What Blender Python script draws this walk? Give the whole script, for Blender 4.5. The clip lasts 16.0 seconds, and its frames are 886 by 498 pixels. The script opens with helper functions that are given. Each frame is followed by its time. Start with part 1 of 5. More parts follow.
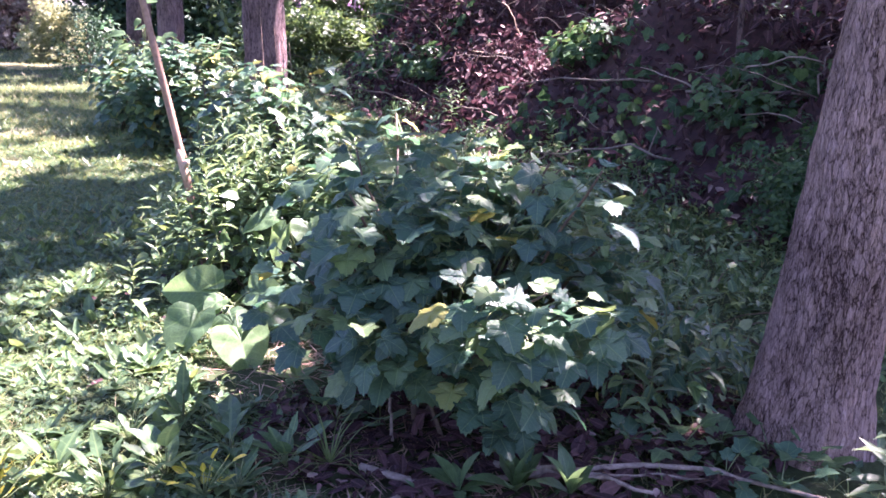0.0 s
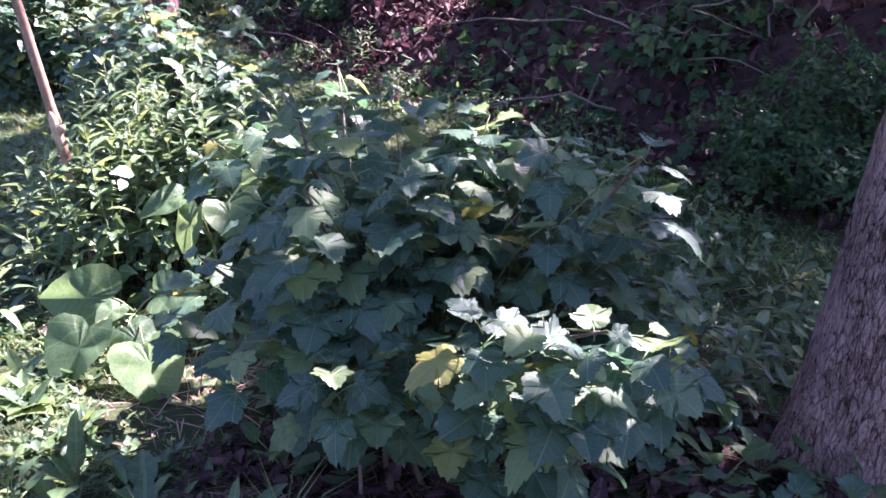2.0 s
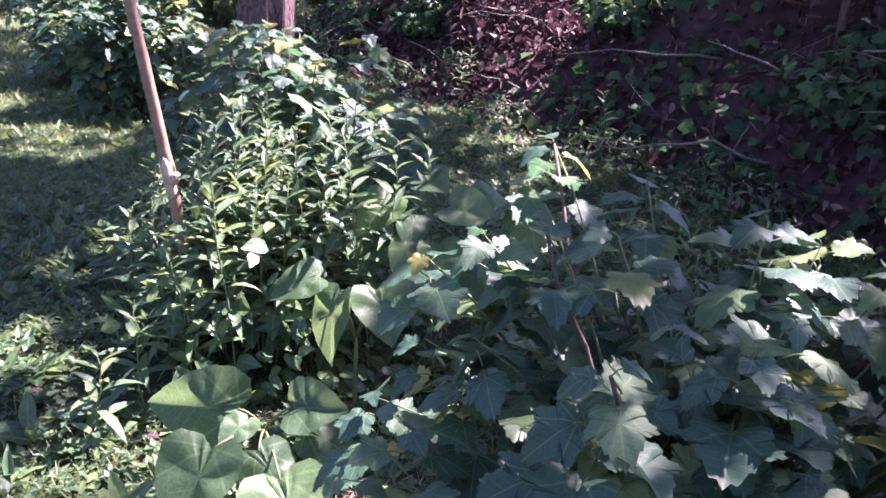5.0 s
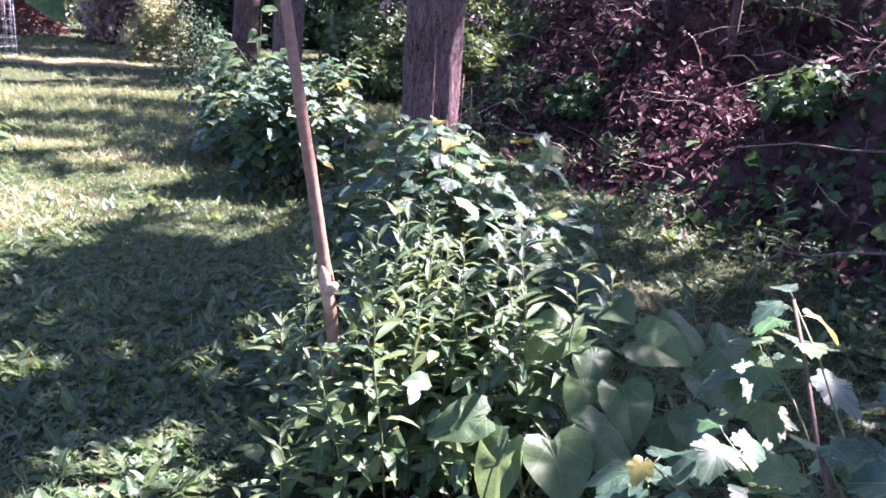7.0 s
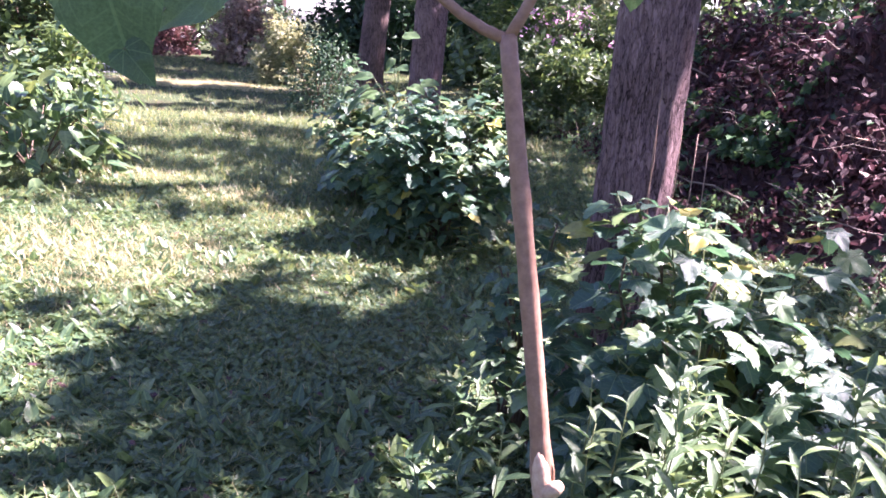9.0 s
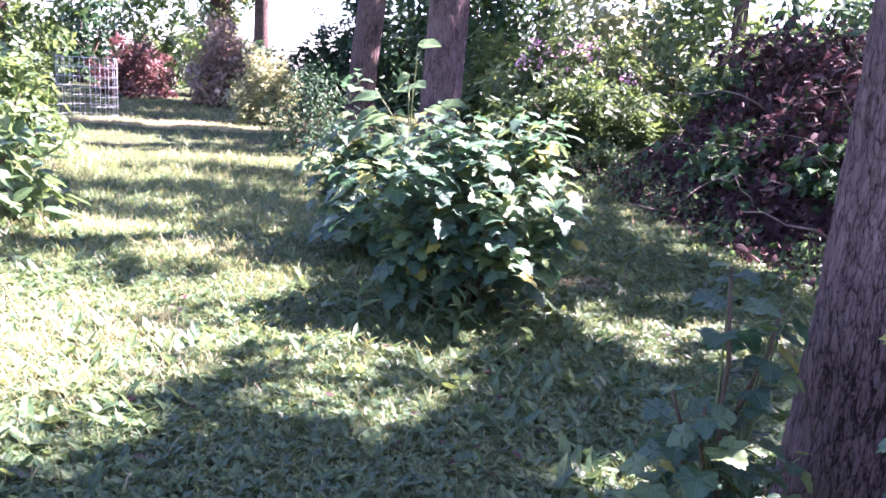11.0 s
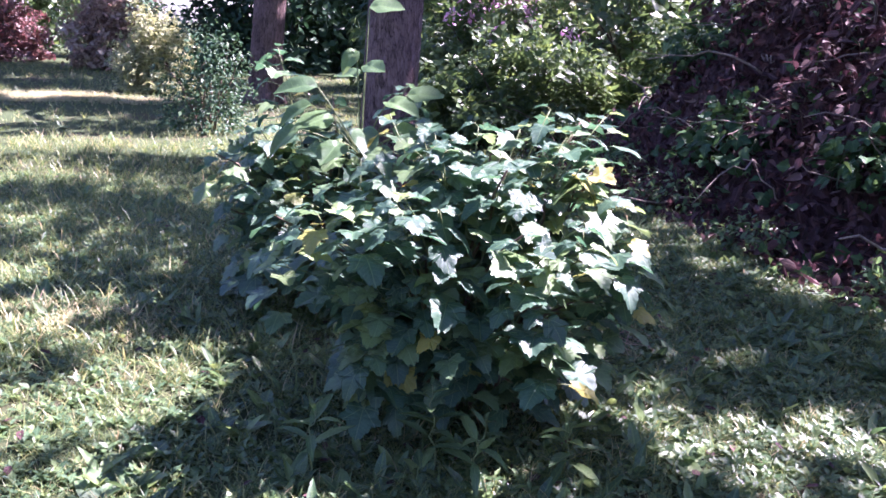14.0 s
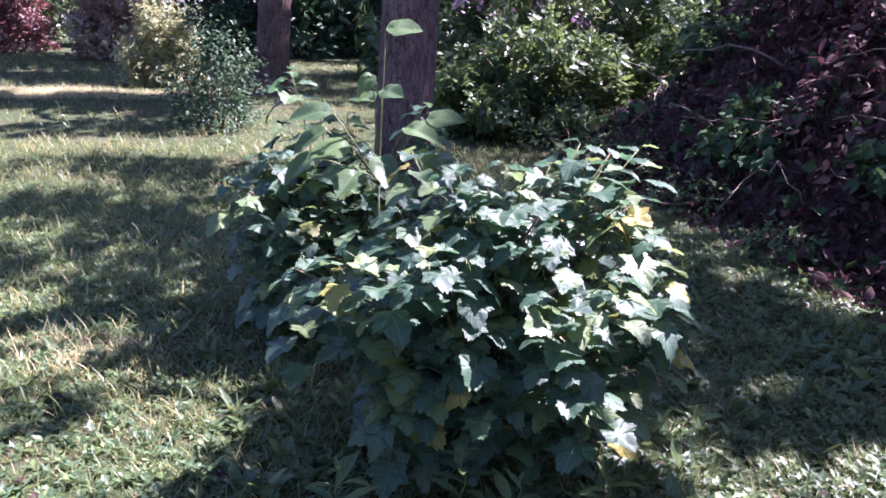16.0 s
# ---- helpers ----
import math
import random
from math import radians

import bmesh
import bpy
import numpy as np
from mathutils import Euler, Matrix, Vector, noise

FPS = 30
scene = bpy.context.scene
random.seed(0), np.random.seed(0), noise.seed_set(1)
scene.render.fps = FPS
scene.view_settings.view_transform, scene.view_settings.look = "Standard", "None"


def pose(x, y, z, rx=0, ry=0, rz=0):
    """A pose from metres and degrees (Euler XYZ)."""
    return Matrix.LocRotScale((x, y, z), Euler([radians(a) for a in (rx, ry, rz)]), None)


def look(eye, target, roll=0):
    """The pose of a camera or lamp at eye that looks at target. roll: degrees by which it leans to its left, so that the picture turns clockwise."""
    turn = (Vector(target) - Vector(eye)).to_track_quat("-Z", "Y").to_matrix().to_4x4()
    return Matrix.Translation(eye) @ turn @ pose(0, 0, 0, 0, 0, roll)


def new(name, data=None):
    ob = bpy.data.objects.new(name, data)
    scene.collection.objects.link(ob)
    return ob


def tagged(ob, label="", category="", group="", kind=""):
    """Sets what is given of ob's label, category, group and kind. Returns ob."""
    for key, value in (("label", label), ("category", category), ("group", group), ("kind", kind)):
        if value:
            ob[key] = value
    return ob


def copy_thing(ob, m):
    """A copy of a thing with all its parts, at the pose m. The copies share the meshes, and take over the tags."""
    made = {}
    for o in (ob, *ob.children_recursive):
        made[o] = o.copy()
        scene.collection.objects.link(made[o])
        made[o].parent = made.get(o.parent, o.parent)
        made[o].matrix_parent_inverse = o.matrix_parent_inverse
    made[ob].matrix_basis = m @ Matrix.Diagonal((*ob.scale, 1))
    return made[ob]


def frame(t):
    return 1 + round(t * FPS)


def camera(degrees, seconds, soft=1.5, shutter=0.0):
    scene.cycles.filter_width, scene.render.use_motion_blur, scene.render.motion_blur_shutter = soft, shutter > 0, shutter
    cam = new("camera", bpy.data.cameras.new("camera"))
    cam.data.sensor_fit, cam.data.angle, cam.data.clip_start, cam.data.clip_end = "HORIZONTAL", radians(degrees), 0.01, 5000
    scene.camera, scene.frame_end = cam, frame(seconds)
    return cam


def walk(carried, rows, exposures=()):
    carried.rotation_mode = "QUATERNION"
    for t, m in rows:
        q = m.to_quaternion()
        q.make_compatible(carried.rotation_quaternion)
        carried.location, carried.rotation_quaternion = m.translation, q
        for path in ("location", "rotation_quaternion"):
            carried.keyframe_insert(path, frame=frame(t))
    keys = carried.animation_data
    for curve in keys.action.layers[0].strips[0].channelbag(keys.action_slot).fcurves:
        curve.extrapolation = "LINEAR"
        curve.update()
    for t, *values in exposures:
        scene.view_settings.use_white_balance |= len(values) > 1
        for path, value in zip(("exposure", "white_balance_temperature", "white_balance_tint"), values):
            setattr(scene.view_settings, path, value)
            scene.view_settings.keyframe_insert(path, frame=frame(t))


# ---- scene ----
cam = camera(55.8, 16.0, soft=1.65)
METRES, EYE, TILT, LEAN, TURN = 6.8, 1.42, -16.5, 0.0, 0.0
ROWS = [
    (0.0, 0.0, 0.0, 0.0, -0.0, 0.0, 0.0),
    (0.5, -0.0116, 0.0195, 0.0049, -1.26, -1.19, -0.32),
    (1.0, -0.0245, 0.0403, 0.0096, -3.91, -2.34, 0.64),
    (1.5, -0.0293, 0.0622, 0.0151, -6.33, -3.96, 1.06),
    (2.0, -0.0311, 0.0984, 0.0232, -7.29, -4.13, 1.44),
    (2.5, -0.0359, 0.1216, 0.0291, -8.21, -5.12, 0.54),
    (3.0, -0.0526, 0.142, 0.0336, -7.59, -5.71, -0.87),
    (3.5, -0.074, 0.162, 0.0397, -10.43, -6.05, -0.11),
    (4.0, -0.0847, 0.1771, 0.0469, -8.79, -5.43, -0.79),
    (6.5, -0.0943, 0.2299, 0.078, 3.14, -0.78, -3.79),
    (7.0, -0.1097, 0.2456, 0.0851, 5.09, 0.5, -4.7),
    (7.5, -0.1356, 0.2708, 0.0948, 5.13, 2.49, -4.19),
    (8.0, -0.1493, 0.3056, 0.1033, 4.98, 0.63, -4.8),
    (8.5, -0.16, 0.3489, 0.1173, 8.08, 1.32, -5.99),
    (9.0, -0.1824, 0.3814, 0.1283, 12.37, 1.18, -7.28),
    (11.5, -0.2936, 0.6321, 0.1524, 10.37, 5.0, -5.53),
    (12.0, -0.3107, 0.6699, 0.1622, 9.5, 5.39, -3.84),
    (12.5, -0.3231, 0.7149, 0.184, 8.99, 6.6, -4.26),
    (13.0, -0.3373, 0.7489, 0.1986, 7.37, 6.06, -4.53),
    (13.5, -0.357, 0.7802, 0.2158, 5.71, 4.49, -3.46),
    (14.0, -0.3667, 0.8048, 0.2264, 5.16, 1.71, -3.86),
    (14.5, -0.3716, 0.8288, 0.2425, 5.25, 0.42, -4.4),
    (15.0, -0.3749, 0.8352, 0.2508, 5.06, -0.09, -4.23),
    (15.5, -0.3809, 0.8351, 0.2562, 4.42, -0.22, -3.56),
    (16.0, -0.3791, 0.8231, 0.2586, 5.76, 0.16, -2.97),
]
EXPOSE = [(t, stops, kelvin, 56) for t, stops, kelvin in [(0.0, 3.73, 5650), (1.0, 3.6, 5600), (1.5, 3.56, 5600), (2.0, 3.34, 5550), (2.5, 2.95, 5550), (3.5, 2.84, 5550), (4.2, 2.95, 5550), (6.5, 3.15, 5500), (7.5, 3.04, 5550), (8.5, 3.00, 5600), (9.0, 3.26, 5650), (11.5, 3.80, 5550), (12.5, 3.78, 5400), (13.0, 3.45, 5350), (14.0, 3.18, 5350), (15.0, 3.06, 5300), (16.0, 2.72, 5350)]]
walk(cam, [(t, pose(0, 0, EYE, TILT, LEAN, TURN) @ pose(METRES * x, METRES * y, METRES * z, 90 + pitch, roll, yaw)) for t, x, y, z, yaw, pitch, roll in ROWS], EXPOSE)

# ---- world and sun ----
SUN = Vector((0.62, 0.38, 0.96)).normalized()
world = bpy.data.worlds.new("world")
scene.world = world
world.use_nodes = True
wn = world.node_tree
sky = wn.nodes.new("ShaderNodeTexSky")
sky.sky_type = "NISHITA"
sky.sun_disc = False
sky.sun_elevation = math.asin(SUN.z)
sky.sun_rotation = math.atan2(SUN.x, SUN.y)
wn.nodes["Background"].inputs["Strength"].default_value = 0.05
wn.links.new(sky.outputs[0], wn.nodes["Background"].inputs["Color"])
sun = new("sun", bpy.data.lights.new("sun", "SUN"))
sun.data.energy, sun.data.angle, sun.data.color = 5.0, radians(0.53), (1.0, 0.90, 0.72)
sun.matrix_world = look(SUN * 40, (0, 0, 0))

# ---- materials ----
def nodes_of(name, rough=0.6):
    m = bpy.data.materials.new(name)
    m.use_nodes = True
    return m, m.node_tree, m.node_tree.nodes["Principled BSDF"]


def add(nt, kind, **sockets):
    n = nt.nodes.new("ShaderNode" + kind)
    for k, v in sockets.items():
        k = k.replace("_", " ")
        if k in n.inputs:
            n.inputs[k].default_value = v
    return n


def ramp(nt, fac, stops):
    r = nt.nodes.new("ShaderNodeValToRGB")
    while len(r.color_ramp.elements) < len(stops):
        r.color_ramp.elements.new(0.5)
    for e, (p, c) in zip(r.color_ramp.elements, stops):
        e.position, e.color = p, (*c, 1)
    nt.links.new(fac, r.inputs["Fac"])
    return r


def calc(nt, op, a, b=None):
    n = nt.nodes.new("ShaderNodeMath")
    n.operation = op
    for i, v in enumerate((a, b)):
        if v is None:
            continue
        if isinstance(v, (int, float)):
            n.inputs[i].default_value = v
        else:
            nt.links.new(v, n.inputs[i])
    return n.outputs[0]


def leaf_material(name, dark, mid, light, odd=None, rough=0.42, clear=0.37, single=False, veins=6.0, gloss=0.5, pale=0.96, palmate=False):
    """Leaf with veins along its own UV, spots, a random tint per leaf and light shining through."""
    m, nt, bsdf = nodes_of(name)
    geo = nt.nodes.new("ShaderNodeNewGeometry")
    info = nt.nodes.new("ShaderNodeObjectInfo")
    rnd = info.outputs["Random"] if single else geo.outputs["Random Per Island"]
    stops = [(0.0, dark), (0.6, mid), (pale, light)]
    if odd:
        stops.append((min(0.992, pale + 0.1), odd))
    tint = ramp(nt, rnd, stops)
    uv = nt.nodes.new("ShaderNodeUVMap")
    sep = nt.nodes.new("ShaderNodeSeparateXYZ")
    nt.links.new(uv.outputs[0], sep.inputs[0])
    across = calc(nt, "ABSOLUTE", calc(nt, "SUBTRACT", sep.outputs[0], 0.5))
    rib = calc(nt, "LESS_THAN", across, 0.022)
    saw = calc(nt, "FRACT", calc(nt, "MULTIPLY", calc(nt, "SUBTRACT", sep.outputs[1], calc(nt, "MULTIPLY", across, 0.9)), veins))
    side = calc(nt, "LESS_THAN", saw, 0.12)
    vein = calc(nt, "MAXIMUM", rib, calc(nt, "MULTIPLY", side, 0.6))
    if palmate:
        wide = calc(nt, "DIVIDE", across, 0.6)
        along = calc(nt, "ADD", sep.outputs[1], 0.02)
        reach = calc(nt, "SQRT", calc(nt, "ADD", calc(nt, "MULTIPLY", wide, wide), calc(nt, "MULTIPLY", along, along)))
        way = calc(nt, "ARCTAN2", wide, along)
        gap = calc(nt, "MINIMUM", way, calc(nt, "MINIMUM", calc(nt, "ABSOLUTE", calc(nt, "SUBTRACT", way, 0.72)), calc(nt, "ABSOLUTE", calc(nt, "SUBTRACT", way, 1.38))))
        off = calc(nt, "MULTIPLY", gap, reach)
        main = calc(nt, "LESS_THAN", off, 0.014)
        fine = calc(nt, "LESS_THAN", calc(nt, "FRACT", calc(nt, "MULTIPLY", calc(nt, "SUBTRACT", reach, calc(nt, "MULTIPLY", off, 0.8)), 9.0)), 0.12)
        vein = calc(nt, "MAXIMUM", main, calc(nt, "MULTIPLY", fine, 0.45))
    ns = add(nt, "TexNoise", Scale=35.0, Detail=3.0, Roughness=0.6)
    tc = nt.nodes.new("ShaderNodeTexCoord")
    nt.links.new(tc.outputs["Object"], ns.inputs["Vector"])
    mix = nt.nodes.new("ShaderNodeMix")
    mix.data_type, mix.blend_type = "RGBA", "MULTIPLY"
    mix.inputs[0].default_value = 1.0
    nt.links.new(tint.outputs[0], mix.inputs[6])
    spots = ramp(nt, ns.outputs[0], [(0.3, (0.72, 0.74, 0.7)), (0.65, (1.12, 1.1, 1.05))])
    nt.links.new(spots.outputs[0], mix.inputs[7])
    mix2 = nt.nodes.new("ShaderNodeMix")
    mix2.data_type = "RGBA"
    nt.links.new(calc(nt, "MULTIPLY", vein, 0.26), mix2.inputs[0])
    nt.links.new(mix.outputs[2], mix2.inputs[6])
    mix2.inputs[7].default_value = (*[min(1, c * 1.7 + 0.015) for c in light], 1)
    nt.links.new(mix2.outputs[2], bsdf.inputs["Base Color"])
    rr = calc(nt, "ADD", calc(nt, "MULTIPLY", ns.outputs[0], 0.25), rough - 0.12)
    nt.links.new(rr, bsdf.inputs["Roughness"])
    bsdf.inputs["Specular IOR Level"].default_value = gloss
    bump = add(nt, "Bump", Strength=0.35, Distance=0.004)
    nt.links.new(calc(nt, "SUBTRACT", ns.outputs[0], calc(nt, "MULTIPLY", vein, 0.8)), bump.inputs["Height"])
    nt.links.new(bump.outputs[0], bsdf.inputs["Normal"])
    tr = nt.nodes.new("ShaderNodeBsdfTranslucent")
    hs = add(nt, "HueSaturation", Hue=0.470, Saturation=1.1, Value=1.9)
    nt.links.new(mix2.outputs[2], hs.inputs["Color"])
    nt.links.new(hs.outputs[0], tr.inputs["Color"])
    ms = nt.nodes.new("ShaderNodeMixShader")
    ms.inputs[0].default_value = clear
    nt.links.new(bsdf.outputs[0], ms.inputs[1])
    nt.links.new(tr.outputs[0], ms.inputs[2])
    nt.links.new(ms.outputs[0], nt.nodes["Material Output"].inputs["Surface"])
    return m


def bark_material(name, dark, light, scale=1.0, ridge=1.0, lichen=None):
    m, nt, bsdf = nodes_of(name)
    tc = nt.nodes.new("ShaderNodeTexCoord")
    mp = nt.nodes.new("ShaderNodeMapping")
    mp.inputs["Scale"].default_value = (scale * 1.1, scale * 1.1, scale * 0.26)
    nt.links.new(tc.outputs["Object"], mp.inputs[0])
    def ridge_of(scale_by, wide):
        n = add(nt, "TexNoise", Scale=scale_by, Detail=3.0, Roughness=0.6, Distortion=0.08)
        nt.links.new(mp.outputs[0], n.inputs["Vector"])
        gap = calc(nt, "ABSOLUTE", calc(nt, "SUBTRACT", n.outputs[0], 0.5))
        return ramp(nt, gap, [(0.0, (0.20, 0.20, 0.20)), (wide, (1, 1, 1))]).outputs[0]

    plates = calc(nt, "MULTIPLY", ridge_of(30.0, 0.04), calc(nt, "ADD", calc(nt, "MULTIPLY", ridge_of(70.0, 0.06), 0.5), 0.5))
    fine = add(nt, "TexNoise", Scale=90.0, Detail=6.0, Roughness=0.7)
    nt.links.new(mp.outputs[0], fine.inputs["Vector"])
    big = add(nt, "TexNoise", Scale=2.2, Detail=3.0)
    nt.links.new(tc.outputs["Object"], big.inputs["Vector"])
    h = calc(nt, "ADD", plates, calc(nt, "MULTIPLY", fine.outputs[0], 0.6))
    cell = add(nt, "TexVoronoi", Scale=34.0, Randomness=1.0)
    edge = add(nt, "TexVoronoi", Scale=34.0, Randomness=1.0)
    edge.feature = "DISTANCE_TO_EDGE"
    bend = add(nt, "TexNoise", Scale=40.0, Detail=4.0, Roughness=0.7)
    nt.links.new(mp.outputs[0], bend.inputs["Vector"])
    warp = nt.nodes.new("ShaderNodeVectorMath")
    warp.operation = "MULTIPLY_ADD"
    nt.links.new(bend.outputs["Color"], warp.inputs[0])
    warp.inputs[1].default_value = (0.035, 0.035, 0.035)
    nt.links.new(mp.outputs[0], warp.inputs[2])
    nt.links.new(warp.outputs[0], cell.inputs["Vector"])
    nt.links.new(warp.outputs[0], edge.inputs["Vector"])
    split = ramp(nt, edge.outputs["Distance"], [(0.0, (0.15, 0.15, 0.15)), (0.09, (1, 1, 1))]).outputs[0]
    grey = nt.nodes.new("ShaderNodeRGBToBW")
    nt.links.new(cell.outputs["Color"], grey.inputs[0])
    h = calc(nt, "ADD", calc(nt, "MULTIPLY", h, 0.55), calc(nt, "ADD", calc(nt, "MULTIPLY", split, 0.45), calc(nt, "MULTIPLY", calc(nt, "SUBTRACT", grey.outputs[0], 0.5), 0.5)))
    tone = calc(nt, "ADD", calc(nt, "MULTIPLY", h, 0.6), calc(nt, "MULTIPLY", calc(nt, "SUBTRACT", big.outputs[0], 0.5), 0.7))
    stops = [(0.27, dark), (0.52, tuple((a + b) / 2 for a, b in zip(dark, light))), (0.85, light)]
    if lichen:
        stops.append((0.97, lichen))
    col = ramp(nt, tone, stops)
    nt.links.new(col.outputs[0], bsdf.inputs["Base Color"])
    bsdf.inputs["Roughness"].default_value = 0.9
    bsdf.inputs["Specular IOR Level"].default_value = 0.2
    bump = add(nt, "Bump", Strength=0.9 * ridge, Distance=0.012)
    nt.links.new(h, bump.inputs["Height"])
    nt.links.new(bump.outputs[0], bsdf.inputs["Normal"])
    return m


def plain_material(name, a, b, rough=0.8, scale=30.0, metal=0.0, bump_by=0.4):
    m, nt, bsdf = nodes_of(name)
    tc = nt.nodes.new("ShaderNodeTexCoord")
    ns = add(nt, "TexNoise", Scale=scale, Detail=5.0, Roughness=0.65)
    nt.links.new(tc.outputs["Object"], ns.inputs["Vector"])
    col = ramp(nt, ns.outputs[0], [(0.3, a), (0.7, b)])
    nt.links.new(col.outputs[0], bsdf.inputs["Base Color"])
    bsdf.inputs["Roughness"].default_value = rough
    bsdf.inputs["Metallic"].default_value = metal
    bump = add(nt, "Bump", Strength=bump_by, Distance=0.006)
    nt.links.new(ns.outputs[0], bump.inputs["Height"])
    nt.links.new(bump.outputs[0], bsdf.inputs["Normal"])
    return m


def ground_material(name, soil_a, soil_b, moss, straw):
    m, nt, bsdf = nodes_of(name)
    tc = nt.nodes.new("ShaderNodeTexCoord")
    big = add(nt, "TexNoise", Scale=0.9, Detail=4.0, Roughness=0.6)
    mid = add(nt, "TexNoise", Scale=9.0, Detail=6.0, Roughness=0.7)
    fine = add(nt, "TexNoise", Scale=70.0, Detail=6.0, Roughness=0.75)
    for n in (big, mid, fine):
        nt.links.new(tc.outputs["Object"], n.inputs["Vector"])
    soil = ramp(nt, fine.outputs[0], [(0.3, soil_a), (0.55, soil_b), (0.75, straw)])
    green = ramp(nt, fine.outputs[0], [(0.3, tuple(c * 0.5 for c in moss)), (0.7, moss)])
    mx = nt.nodes.new("ShaderNodeMix")
    mx.data_type = "RGBA"
    f = ramp(nt, calc(nt, "ADD", calc(nt, "MULTIPLY", big.outputs[0], 0.6), calc(nt, "MULTIPLY", mid.outputs[0], 0.4)), [(0.33, (0, 0, 0)), (0.50, (1, 1, 1))])
    nt.links.new(f.outputs[0], mx.inputs[0])
    nt.links.new(soil.outputs[0], mx.inputs[6])
    nt.links.new(green.outputs[0], mx.inputs[7])
    nt.links.new(mx.outputs[2], bsdf.inputs["Base Color"])
    bsdf.inputs["Roughness"].default_value = 0.95
    bsdf.inputs["Specular IOR Level"].default_value = 0.1
    bump = add(nt, "Bump", Strength=0.8, Distance=0.03)
    nt.links.new(calc(nt, "ADD", mid.outputs[0], calc(nt, "MULTIPLY", fine.outputs[0], 0.5)), bump.inputs["Height"])
    nt.links.new(bump.outputs[0], bsdf.inputs["Normal"])
    return m


